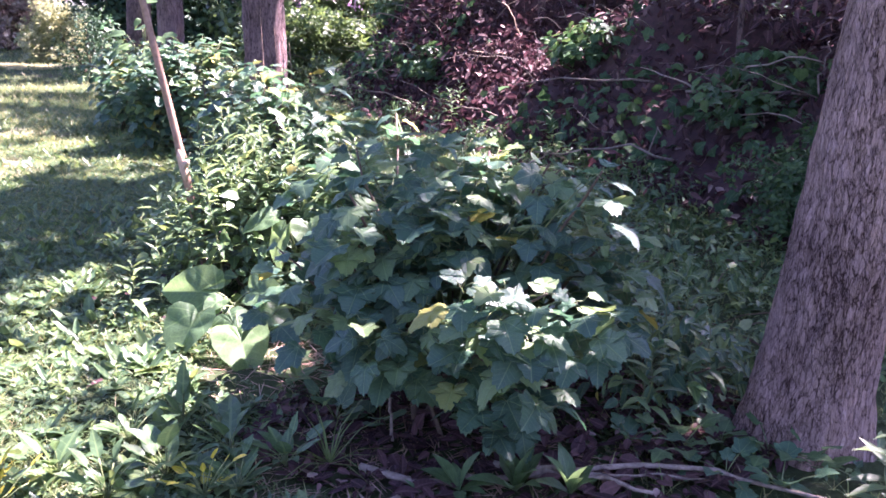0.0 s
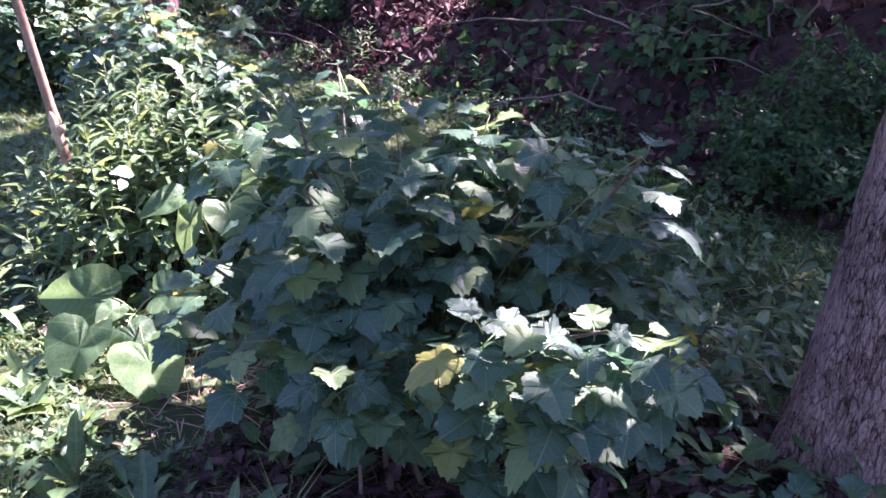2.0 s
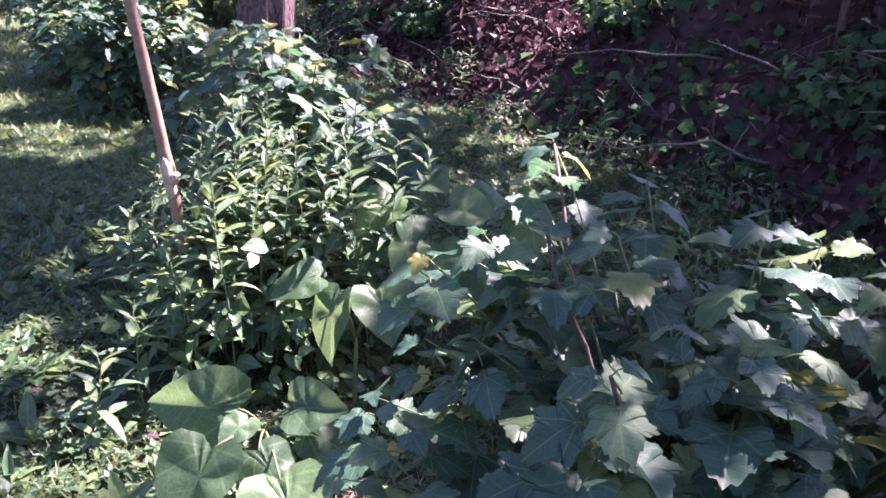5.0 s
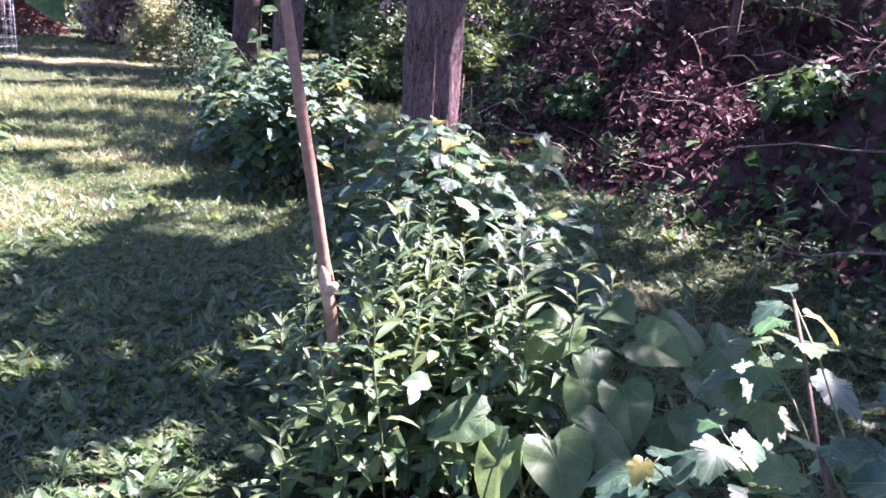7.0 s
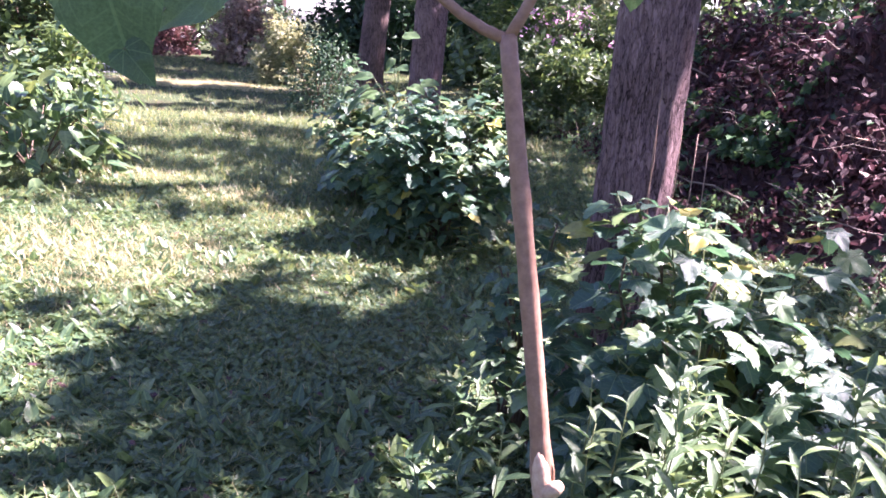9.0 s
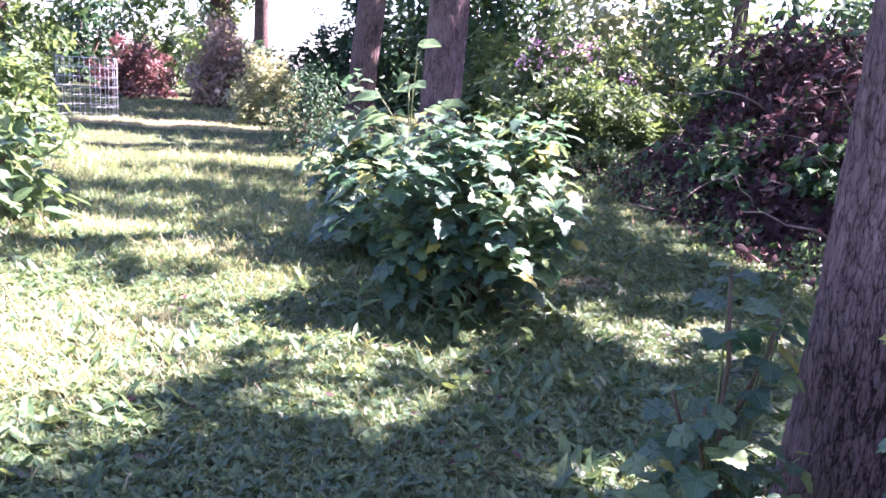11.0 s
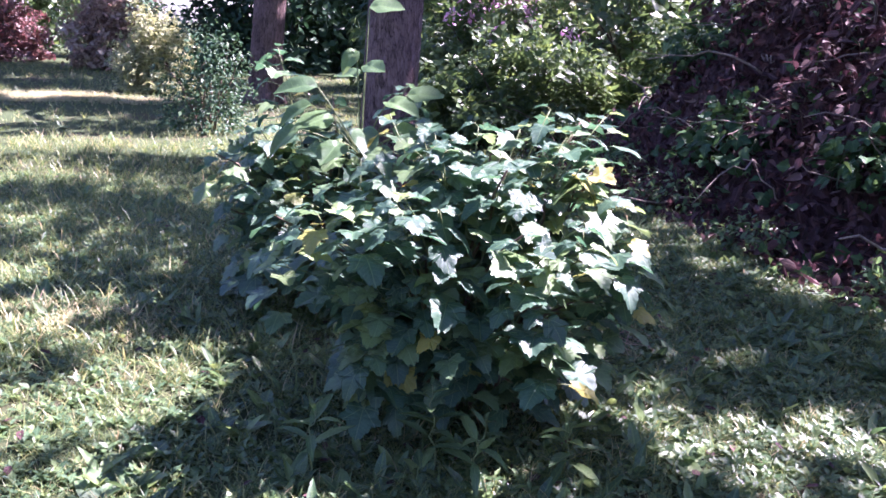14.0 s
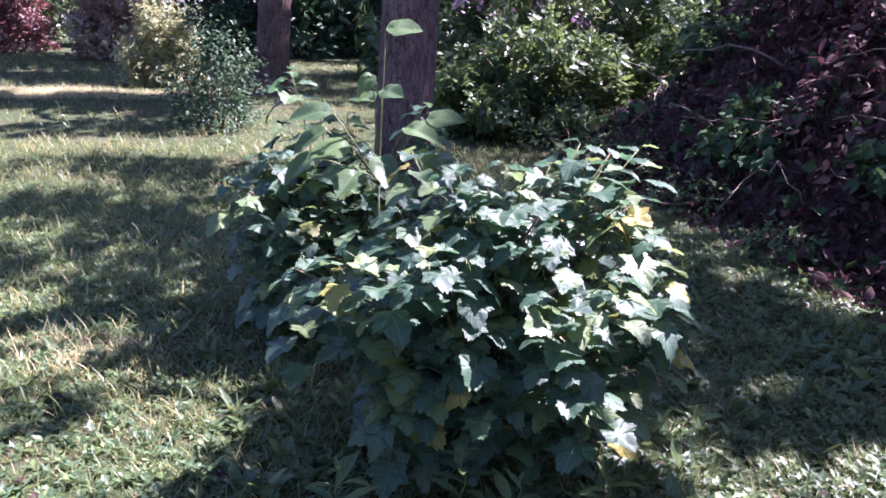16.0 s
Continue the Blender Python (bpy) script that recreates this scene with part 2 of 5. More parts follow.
CURRANT = ((0.037, 0.085, 0.060), (0.057, 0.124, 0.075), (0.150, 0.225, 0.085), (0.30, 0.28, 0.06))
MAT = {
    "currant_single": leaf_material("currant leaf single", *CURRANT, single=True, palmate=True, clear=0.32, gloss=0.5),
    "currant": leaf_material("currant leaf", *CURRANT, palmate=True, clear=0.32, gloss=0.5),
    "lance": leaf_material("lance leaf", (0.055, 0.108, 0.050), (0.085, 0.150, 0.064), (0.15, 0.22, 0.085), veins=3.0, clear=0.3),
    "lance_single": leaf_material("lance leaf single", (0.055, 0.108, 0.050), (0.085, 0.150, 0.064), (0.15, 0.22, 0.085), veins=3.0, clear=0.3, single=True),
    "heart_single": leaf_material("heart leaf single", (0.060, 0.120, 0.055), (0.085, 0.155, 0.068), (0.12, 0.205, 0.08), single=True, clear=0.45, palmate=True),
    "heart": leaf_material("heart leaf", (0.060, 0.120, 0.055), (0.085, 0.155, 0.068), (0.12, 0.205, 0.08), clear=0.4, veins=5.0),
    "weed": leaf_material("weed leaf", (0.038, 0.085, 0.040), (0.068, 0.130, 0.055), (0.135, 0.20, 0.068), clear=0.3, veins=4.0),
    "grass": leaf_material("grass blade", (0.056, 0.104, 0.036), (0.102, 0.156, 0.050), (0.22, 0.245, 0.09), odd=(0.40, 0.34, 0.19), clear=0.35, veins=1.0, pale=0.88),
    "dry_grass": leaf_material("lightened dry grass blade", (0.20, 0.21, 0.09), (0.33, 0.32, 0.16), (0.50, 0.45, 0.28), clear=0.35, veins=1.0),
    "shrub": leaf_material("shrub leaf", (0.040, 0.080, 0.032), (0.065, 0.118, 0.042), (0.115, 0.175, 0.055), clear=0.35),
    "shrub_pale": leaf_material("pale shrub leaf", (0.15, 0.18, 0.085), (0.23, 0.26, 0.13), (0.35, 0.37, 0.21), clear=0.35),
    "shrub_dark": leaf_material("dark shrub leaf", (0.020, 0.050, 0.030), (0.032, 0.075, 0.040), (0.06, 0.11, 0.05), clear=0.2, gloss=0.2),
    "crown": leaf_material("tree crown leaf", (0.035, 0.085, 0.025), (0.055, 0.120, 0.030), (0.09, 0.16, 0.04), clear=0.25),
    "dead": leaf_material("dead leaf", (0.026, 0.013, 0.015), (0.058, 0.028, 0.031), (0.125, 0.068, 0.066), odd=(0.30, 0.22, 0.19), clear=0.15, rough=0.7, gloss=0.25),
    "maroon": leaf_material("maroon leaf", (0.05, 0.028, 0.026), (0.105, 0.050, 0.044), (0.21, 0.11, 0.09), clear=0.3),
    "tan": leaf_material("tan leaf", (0.16, 0.11, 0.085), (0.28, 0.20, 0.15), (0.38, 0.32, 0.24), clear=0.3),
    "straw": leaf_material("dry straw", (0.18, 0.11, 0.075), (0.31, 0.20, 0.145), (0.46, 0.33, 0.25), clear=0.1, rough=0.7, veins=1.0),
    "ivy": leaf_material("ivy leaf", (0.022, 0.060, 0.026), (0.038, 0.090, 0.036), (0.07, 0.13, 0.045), clear=0.2, gloss=0.2),
    "pink": leaf_material("pink blossom", (0.45, 0.22, 0.36), (0.58, 0.32, 0.48), (0.68, 0.45, 0.58), clear=0.35),
    "yellow": leaf_material("yellow leaf", (0.30, 0.30, 0.04), (0.42, 0.40, 0.06), (0.50, 0.46, 0.10), clear=0.4),
    "bark": bark_material("furrowed bark", (0.038, 0.022, 0.021), (0.29, 0.195, 0.185), 1.4, 1.0, (0.46, 0.36, 0.31)),
    # Leaning tree's bark: warm, and lightened in colour to stand for skylight.
    "bark_warm_lit": bark_material("lightened warm furrowed bark", (0.060, 0.030, 0.026), (0.54, 0.355, 0.305), 1.7, 1.1, (0.60, 0.50, 0.47)),
    "bark_far": bark_material("far bark", (0.028, 0.018, 0.017), (0.20, 0.135, 0.118), 0.8),
    "young_bark": plain_material("smooth young bark", (0.21, 0.115, 0.072), (0.36, 0.215, 0.140), 0.6, 45.0, 0.0, 0.25),
    "cut_wood": plain_material("torn pale wood", (0.40, 0.25, 0.16), (0.58, 0.42, 0.30), 0.75, 60.0),
    "cane": plain_material("bush cane", (0.055, 0.035, 0.022), (0.14, 0.095, 0.06), 0.75, 60.0),
    "green_stem": plain_material("green stem", (0.09, 0.13, 0.045), (0.17, 0.20, 0.075), 0.55, 50.0),
    "stick": plain_material("dead stick", (0.10, 0.070, 0.055), (0.32, 0.25, 0.20), 0.8, 50.0),
    "wire": plain_material("pale wire", (0.55, 0.57, 0.60), (0.72, 0.74, 0.76), 0.45, 80.0, 0.4),
    "ground": ground_material("lawn soil", (0.040, 0.028, 0.020), (0.085, 0.060, 0.042), (0.060, 0.085, 0.036), (0.20, 0.15, 0.10)),
    "mound": plain_material("leaf mould", (0.026, 0.013, 0.013), (0.080, 0.036, 0.034), 0.95, 12.0, 0.0, 0.9),
    "berry": plain_material("dark berry", (0.010, 0.006, 0.010), (0.030, 0.014, 0.020), 0.3, 40.0),
}

# ---- mesh helpers ----
def raw_mesh(name, verts, faces, uvs=None, mat=None, smooth=True):
    """Triangle mesh straight from arrays; uvs is one pair for each vertex."""
    verts, faces = np.asarray(verts, np.float32), np.asarray(faces, np.int32)
    me = bpy.data.meshes.new(name)
    me.vertices.add(len(verts))
    me.vertices.foreach_set("co", verts.ravel())
    me.loops.add(faces.size)
    me.loops.foreach_set("vertex_index", faces.ravel())
    me.polygons.add(len(faces))
    me.polygons.foreach_set("loop_start", np.arange(0, faces.size, faces.shape[1], dtype=np.int32))
    me.polygons.foreach_set("use_smooth", np.full(len(faces), smooth))
    if uvs is not None:
        layer = me.uv_layers.new(name="UVMap")
        layer.data.foreach_set("uv", np.asarray(uvs, np.float32)[faces.ravel()].ravel())
    me.update(calc_edges=True)
    if mat:
        me.materials.append(mat)
    return me


def fan_leaf(half, wide, fold, droop, curl=0.0, teeth=0.0, ring_within=True):
    """A leaf from half its outline, from the stalk to the tip, fanned round a point on its midrib."""
    pts = [np.array(half[0], float)]
    for a, b in zip(half, half[1:]):
        a, b = np.array(a, float), np.array(b, float)
        if teeth:
            d = b - a
            out = np.array((d[1], -d[0]))
            pts += [a + d * 0.42 + out * teeth, a + d * 0.58 - out * teeth * 0.5]
        pts.append(b)
    right = np.array(pts)
    left = right[1:-1][::-1] * (-1, 1)
    ring = np.vstack((right, left))
    flat = np.vstack(([(0, 0.32)], ring))
    x, y = flat[:, 0] * wide, flat[:, 1]
    z = fold * np.abs(x) - droop * np.clip(y, 0, 2) ** 2 + curl * x * y + 0.035 * np.sin(9 * y + 4 * np.abs(x))
    n = len(ring)
    if not (teeth and ring_within):
        faces = [(0, 1 + i, 1 + (i + 1) % n) for i in range(n)]
        return np.column_stack((x, y, z)), np.column_stack((flat[:, 0] * 0.6 + 0.5, y)), np.array(faces)
    inner = flat[1:] * 0.55 + flat[0] * 0.45
    xi, yi = inner[:, 0] * wide, inner[:, 1]
    way = np.arctan2(np.abs(inner[:, 0]), inner[:, 1])
    zi = fold * np.abs(xi) - droop * np.clip(yi, 0, 2) ** 2 + curl * xi * yi + 0.030 * np.cos(way * 8.4 + math.pi)
    z[1:] -= 0.05 * np.hypot(x[1:], y[1:] - 0.32) ** 2
    flat, x, y, z = np.vstack((flat, inner)), np.append(x, xi), np.append(y, yi), np.append(z, zi)
    faces = [(0, 1 + n + i, 1 + n + (i + 1) % n) for i in range(n)]
    for i in range(n):
        k = (i + 1) % n
        faces += [(1 + n + i, 1 + i, 1 + k), (1 + n + i, 1 + k, 1 + n + k)]
    return np.column_stack((x, y, z)), np.column_stack((flat[:, 0] * 0.6 + 0.5, y)), np.array(faces)


def strip_leaf(width, bend, fold, steps=5, peak=0.4):
    """A long leaf: two rows of faces along a midrib, bending over."""
    v, u, f = [], [], []
    for i in range(steps + 1):
        s = i / steps
        w = width * (s / peak if s < peak else (1 - s) / (1 - peak)) ** 0.75
        y, z = s * (1 - 0.25 * bend * s), -bend * 0.5 * s * s
        v += [(-w, y, z + fold * w), (0, y, z), (w, y, z + fold * w)]
        u += [(0.1, s), (0.5, s), (0.9, s)]
    for i in range(steps):
        a = 3 * i
        for b in (a, a + 1):
            f += [(b, b + 1, b + 4), (b, b + 4, b + 3)]
    return np.array(v), np.array(u), np.array(f)


LOBED = [(0, 0), (0.10, -0.10), (0.28, -0.14), (0.44, -0.04), (0.52, 0.10), (0.47, 0.18), (0.58, 0.30), (0.68, 0.50), (0.53, 0.55), (0.39, 0.57), (0.36, 0.68), (0.23, 0.86), (0, 1.04)]
HEART = [(0, 0), (0.14, -0.13), (0.34, -0.11), (0.46, 0.06), (0.47, 0.28), (0.39, 0.52), (0.24, 0.75), (0.09, 0.92), (0, 1.0)]
OVATE = [(0, 0), (0.16, 0.10), (0.25, 0.30), (0.24, 0.55), (0.13, 0.82), (0, 1.0)]
CURRANT_LEAVES = [fan_leaf(LOBED, 1.02, 0.18, 0.22, 0.1, 0.16), fan_leaf(LOBED, 0.95, -0.1, 0.42, -0.12, 0.16), fan_leaf(LOBED, 1.1, 0.3, 0.1, 0.2, 0.16), fan_leaf(LOBED, 0.9, 0.05, 0.6, 0.0, 0.16)]
INNER_LEAVES = [fan_leaf(LOBED, 1.02, 0.18, 0.22, 0.1, 0.16, False), fan_leaf(LOBED, 0.95, -0.1, 0.42, -0.12, 0.16, False), fan_leaf(LOBED, 0.9, 0.05, 0.6, 0.0, 0.16, False)]
HEART_LEAVES = [fan_leaf(HEART, 1.0, 0.20, 0.38, 0.12, 0.03), fan_leaf(HEART, 1.1, 0.34, 0.15, -0.18, 0.03), fan_leaf(HEART, 0.9, -0.14, 0.55, 0.12, 0.03)]
OVATE_LEAVES = [fan_leaf(OVATE, 1.0, 0.3, 0.2), fan_leaf(OVATE, 1.2, 0.1, 0.45), fan_leaf(OVATE, 0.8, 0.4, 0.05)]
LANCE_LEAVES = [strip_leaf(0.13, 0.4, 0.5, 4), strip_leaf(0.115, 0.9, 0.4, 4), strip_leaf(0.15, 0.15, 0.6, 4)]
def kite_leaf(wide, droop):
    v = np.array([(0, 0, 0), (wide, 0.45, 0.25 * wide - 0.3 * droop), (0, 1, -droop), (-wide, 0.45, 0.25 * wide - 0.3 * droop)])
    return v, np.column_stack((v[:, 0] / wide * 0.4 + 0.5, v[:, 1])), np.array([(0, 1, 2), (0, 2, 3)])


def blade_leaf(wide, bend):
    v = np.array([(-wide, 0, 0), (wide, 0, 0), (-wide * 0.7, 0.5, -bend * 0.15), (wide * 0.7, 0.5, -bend * 0.15), (0, 1, -bend * 0.6)])
    return v, np.column_stack((v[:, 0] / wide * 0.3 + 0.5, v[:, 1])), np.array([(0, 1, 3), (0, 3, 2), (2, 3, 4)])


KITES = [kite_leaf(0.26, 0.25), kite_leaf(0.32, 0.1), kite_leaf(0.22, 0.45)]
LOBED_SIMPLE = [fan_leaf(LOBED, 1.0, 0.2, 0.25), fan_leaf(LOBED, 0.9, -0.1, 0.5)]


def bundle(leaves, places):
    """One template out of several leaves; places: (leaf, turn about z, rise from the ground plane, size, base xyz)."""
    vs, us, fs, k = [], [], [], 0
    for i, turn, rise, size, base in places:
        v, u, f = leaves[i % len(leaves)]
        m = pose(*base, 0, 0, turn) @ pose(0, 0, 0, rise) @ Matrix.Scale(size, 4)
        vs.append(v @ np.array(m.to_3x3()).T + np.array(m.translation))
        us.append(u)
        fs.append(f + k)
        k += len(v)
    return np.vstack(vs), np.vstack(us), np.vstack(fs)


def frames_for(dirs, normals):
    y = dirs / np.linalg.norm(dirs, axis=1, keepdims=True)
    x = np.cross(y, normals)
    x /= np.maximum(np.linalg.norm(x, axis=1, keepdims=True), 1e-6)
    return np.stack((x, y, np.cross(x, y)), axis=2)


def scatter_mesh(name, leaves, pos, dirs, normals, sizes, mat):
    """Joins many leaves into one mesh: each takes a template by turns."""
    rot = frames_for(dirs, normals)
    vs, us, fs, k = [], [], [], 0
    for i, (v, u, f) in enumerate(leaves):
        sel = slice(i, None, len(leaves))
        r, p, s = rot[sel], pos[sel], sizes[sel]
        if not len(p):
            continue
        w = np.einsum("nij,vj->nvi", r, v) * s[:, None, None] + p[:, None, :]
        vs.append(w.reshape(-1, 3))
        us.append(np.tile(u, (len(p), 1)))
        fs.append((f[None] + (np.arange(len(p)) * len(v))[:, None, None] + k).reshape(-1, f.shape[1]))
        k += len(p) * len(v)
    return raw_mesh(name, np.vstack(vs), np.vstack(fs), np.vstack(us), mat)


def tube_arrays(line, radii, sides=7):
    line = np.asarray(line, float)
    radii = np.broadcast_to(np.asarray(radii, float), (len(line),))
    tang = np.gradient(line, axis=0)
    tang /= np.linalg.norm(tang, axis=1, keepdims=True) + 1e-9
    ref = np.array((1.0, 0.13, 0)) if abs(tang[:, 0].mean()) < 0.8 else np.array((0, 1.0, 0.1))
    a = np.cross(tang, ref)
    a /= np.linalg.norm(a, axis=1, keepdims=True) + 1e-9
    b = np.cross(tang, a)
    ang = np.linspace(0, 2 * np.pi, sides, endpoint=False)
    ring = line[:, None] + radii[:, None, None] * (np.cos(ang)[None, :, None] * a[:, None] + np.sin(ang)[None, :, None] * b[:, None])
    v = ring.reshape(-1, 3)
    f = []
    for i in range(len(line) - 1):
        for j in range(sides):
            p, q = i * sides + j, i * sides + (j + 1) % sides
            f += [(p, q, q + sides), (p, q + sides, p + sides)]
    n = len(v)
    v = np.vstack((v, line[:1], line[-1:]))
    last = n - sides
    for j in range(sides):
        f += [(n, (j + 1) % sides, j), (n + 1, last + j, last + (j + 1) % sides)]
    return v, np.array(f)


def tubes_mesh(name, tubes, mat, sides=6):
    vs, fs, k = [], [], 0
    for line, radii in tubes:
        v, f = tube_arrays(line, radii, sides)
        vs.append(v)
        fs.append(f + k)
        k += len(v)
    return raw_mesh(name, np.vstack(vs), np.vstack(fs), None, mat)


def arc(a, b, sag, steps=7, wobble=0.0, rng=None):
    """A bowed line from a to b, lifted by sag in its middle."""
    s = np.linspace(0, 1, steps)[:, None]
    line = np.asarray(a, float) * (1 - s) + np.asarray(b, float) * s
    line[:, 2] += sag * 4 * (s * (1 - s))[:, 0]
    if wobble and rng is not None:
        line[1:-1] += rng.normal(0, wobble, (steps - 2, 3))
    return line


def thing(name, place, label, category, group=""):
    ob = new(name)
    ob.location = place
    ob.empty_display_size = 0.1
    return tagged(ob, label, category, group)


def part(name, me, parent, label=""):
    ob = new(name, me)
    ob.parent = parent
    return tagged(ob, label)


def stuff(name, me, label, category):
    return tagged(new(name, me), label, category, "", "stuff")


TEMPLATES = {}


def leaf_objects(name, key, leaves, mat, parent, pos, dirs, normals, sizes):
    """One object for each leaf, on shared meshes."""
    if key not in TEMPLATES:
        TEMPLATES[key] = [raw_mesh(name, v, f, u, mat) for v, u, f in leaves]
    rot = frames_for(dirs, normals)
    for i in range(len(pos)):
        ob = new(name, TEMPLATES[key][i % len(leaves)])
        ob.parent = parent
        m = Matrix([[*(rot[i][r] * sizes[i]), pos[i][r]] for r in range(3)] + [[0, 0, 0, 1]])
        ob.matrix_basis = m


def hill(x, y):
    """Height of the ground: a nearly flat lawn, and a bank with a brush heap along its right side."""
    z = 0.025 * np.sin(0.9 * x + 0.4) * np.cos(0.8 * y) + 0.012 * np.sin(3.1 * x + 1.7 * y)
    return z - 0.015


BANK = [(-2.4, 16.5), (-1.7, 14.1), (-1.05, 11.9), (-0.65, 10.5), (-0.05, 9.4), (0.45, 8.2), (1.0, 7.3), (1.75, 6.1), (2.3, 4.9), (3.6, 3.4), (6.5, 1.2)]


def bank_distance(x, y):
    """Metres inside the brush bank, measured from its foot; negative out on the lawn."""
    best = np.full(np.shape(x), 1e9)
    sign = np.ones(np.shape(x))
    for (ax, ay), (bx, by) in zip(BANK, BANK[1:]):
        dx, dy = bx - ax, by - ay
        s = np.clip(((x - ax) * dx + (y - ay) * dy) / (dx * dx + dy * dy), 0, 1)
        d = np.hypot(x - ax - s * dx, y - ay - s * dy)
        side = (x - ax) * dy - (y - ay) * dx
        closer = d < best
        sign = np.where(closer, np.where(side < 0, 1.0, -1.0), sign)
        best = np.minimum(best, d)
    return best * sign


def bank_height(x, y):
    d = bank_distance(x, y)
    s = np.clip(d / 1.9, 0, 1)
    back = np.clip((y - 10.3) / 2.0, 0, 1)
    top = 1.1 + 0.45 * back * back * (3 - 2 * back)
    lumps = 0.16 * np.sin(2.3 * x + 1.1 * y) * np.sin(1.9 * y - 0.7 * x) + 0.08 * np.sin(5.1 * x) * np.sin(4.3 * y)
    return (top * (s * s * (3 - 2 * s)) ** 0.7 + lumps * s * 2.6 + 0.05 * np.sin(11 * x + 3 * y) * np.sin(9 * y - 2 * x) * s) * np.clip((16.8 - y) / 2.0, 0, 1) * (d > 0) - 0.06 * (d <= 0)


# ---- ground ----
def build_ground():
    g = np.sinh(np.linspace(-6.2, 6.2, 181)) * 1.15
    xs, ys = g - 1.5, g + 6.5
    X, Y = np.meshgrid(xs, ys)
    Z = hill(X, Y) * (np.hypot(X + 1.5, Y - 6.5) < 60)
    v = np.column_stack((X.ravel(), Y.ravel(), Z.ravel()))
    i = (np.arange(180)[:, None] * 181 + np.arange(180)[None]).ravel()
    f = np.column_stack((i, i + 1, i + 182, i + 181))
    tagged(new("ground", raw_mesh("ground", v, f, None, MAT["ground"])), "uneven soil with moss and worn brown patches under the lawn", "ground", "", "structure")


build_ground()


def build_bank():
    xs, ys = np.linspace(-3, 9, 121), np.linspace(0.5, 17.5, 161)
    X, Y = np.meshgrid(xs, ys)
    Z = bank_height(X, Y)
    v = np.column_stack((X.ravel(), Y.ravel(), Z.ravel()))
    i = (np.arange(160)[:, None] * 121 + np.arange(120)[None]).ravel()
    f = np.column_stack((i, i + 1, i + 122, i + 121))
    keep = (bank_distance(X, Y) > -0.35).ravel()
    f = f[keep[f].all(axis=1)]
    bank = thing("brush_pile", (0, 0, 0), "long heap of dead brown leaves, sticks and brambles", "brush pile")
    part("mound", raw_mesh("mound", v, f, None, MAT["mound"]), bank)
    return bank


bank = build_bank()


# ---- trees ----
def trunk_mesh(name, base, lean, height, r0, r1, mat, furrow=0.012, seed=0, flare=0.35, sides=72, rings=110):
    s = np.linspace(0, 1, rings) ** 1.3
    z = s * height
    ang = np.linspace(0, 2 * np.pi, sides, endpoint=False)
    cx, cy = lean[0] * z, lean[1] * z
    r = r0 + (r1 - r0) * s + flare * r0 * np.exp(-z / 0.22)
    A, Zg = np.meshgrid(ang, z)
    rough = np.zeros_like(A)
    for i in range(rings):
        for j in range(sides):
            p = Vector((math.cos(ang[j]) * r0 * 26 + seed, math.sin(ang[j]) * r0 * 26, z[i] * 5.0))
            rough[i, j] = 1 - 2.2 * abs(noise.noise(p)) + 0.4 * noise.noise(p * 2.7)
    lobes = 1 + 0.13 * np.exp(-Zg / 0.3) * np.cos(5 * A + seed) + 0.03 * np.cos(3 * A + 2 * Zg + seed)
    R = r[:, None] * lobes + furrow * rough
    v = np.stack((cx[:, None] + R * np.cos(A), cy[:, None] + R * np.sin(A), Zg - 0.05), axis=2).reshape(-1, 3)
    i = (np.arange(rings - 1)[:, None] * sides + np.arange(sides)[None])
    n = (np.arange(rings - 1)[:, None] * sides + (np.arange(sides)[None] + 1) % sides)
    f = np.stack((i, n, n + sides, i + sides), axis=2).reshape(-1, 4)
    return raw_mesh(name, v, f, None, mat)


# Plan places on the ground that the sun reaches between the crowns: x, y, half-widths.
SUNNY = [
    (-1.6, 3.0, 0.5, 0.75), (-1.9, 3.85, 0.35, 0.35), (-3.85, 7.0, 0.5, 0.4), (-1.3, 2.2, 0.4, 0.35), (-0.95, 2.1, 0.2, 0.15), (-4.5, 8.95, 0.8, 0.33), (-4.7, 7.2, 1.6, 1.15), (-3.9, 5.8, 0.45, 0.28), (-2.95, 4.75, 0.42, 0.3), (-3.7, 5.5, 0.4, 0.3), (-2.0, 4.05, 0.35, 0.22),
    (-3.1, 7.66, 0.45, 0.08), (-2.55, 7.62, 0.35, 0.05), (-1.77, 8.45, 0.28, 0.25), (-1.35, 8.55, 0.25, 0.3), (-0.75, 10.4, 0.35, 0.45),
    (-5.6, 9.5, 0.7, 0.3), (-11.0, 19.5, 3.0, 1.0), (-10.3, 16.2, 2.6, 1.1), (-6.9, 12.4, 1.2, 0.3), (-6.3, 10.9, 0.9, 0.25), (0.34, 7.64, 0.3, 0.3), (-0.08, 9.0, 0.4, 0.25),
    (1.39, 4.18, 0.05, 0.05), (-6.8, 7.6, 1.4, 2.0), (-5.0, 5.0, 1.2, 0.8), (-9.0, 13.0, 1.5, 2.5), (-2.1, 9.4, 0.2, 0.2), (-2.75, 7.3, 0.35, 0.15), (-1.1, 6.9, 0.25, 0.2),
]
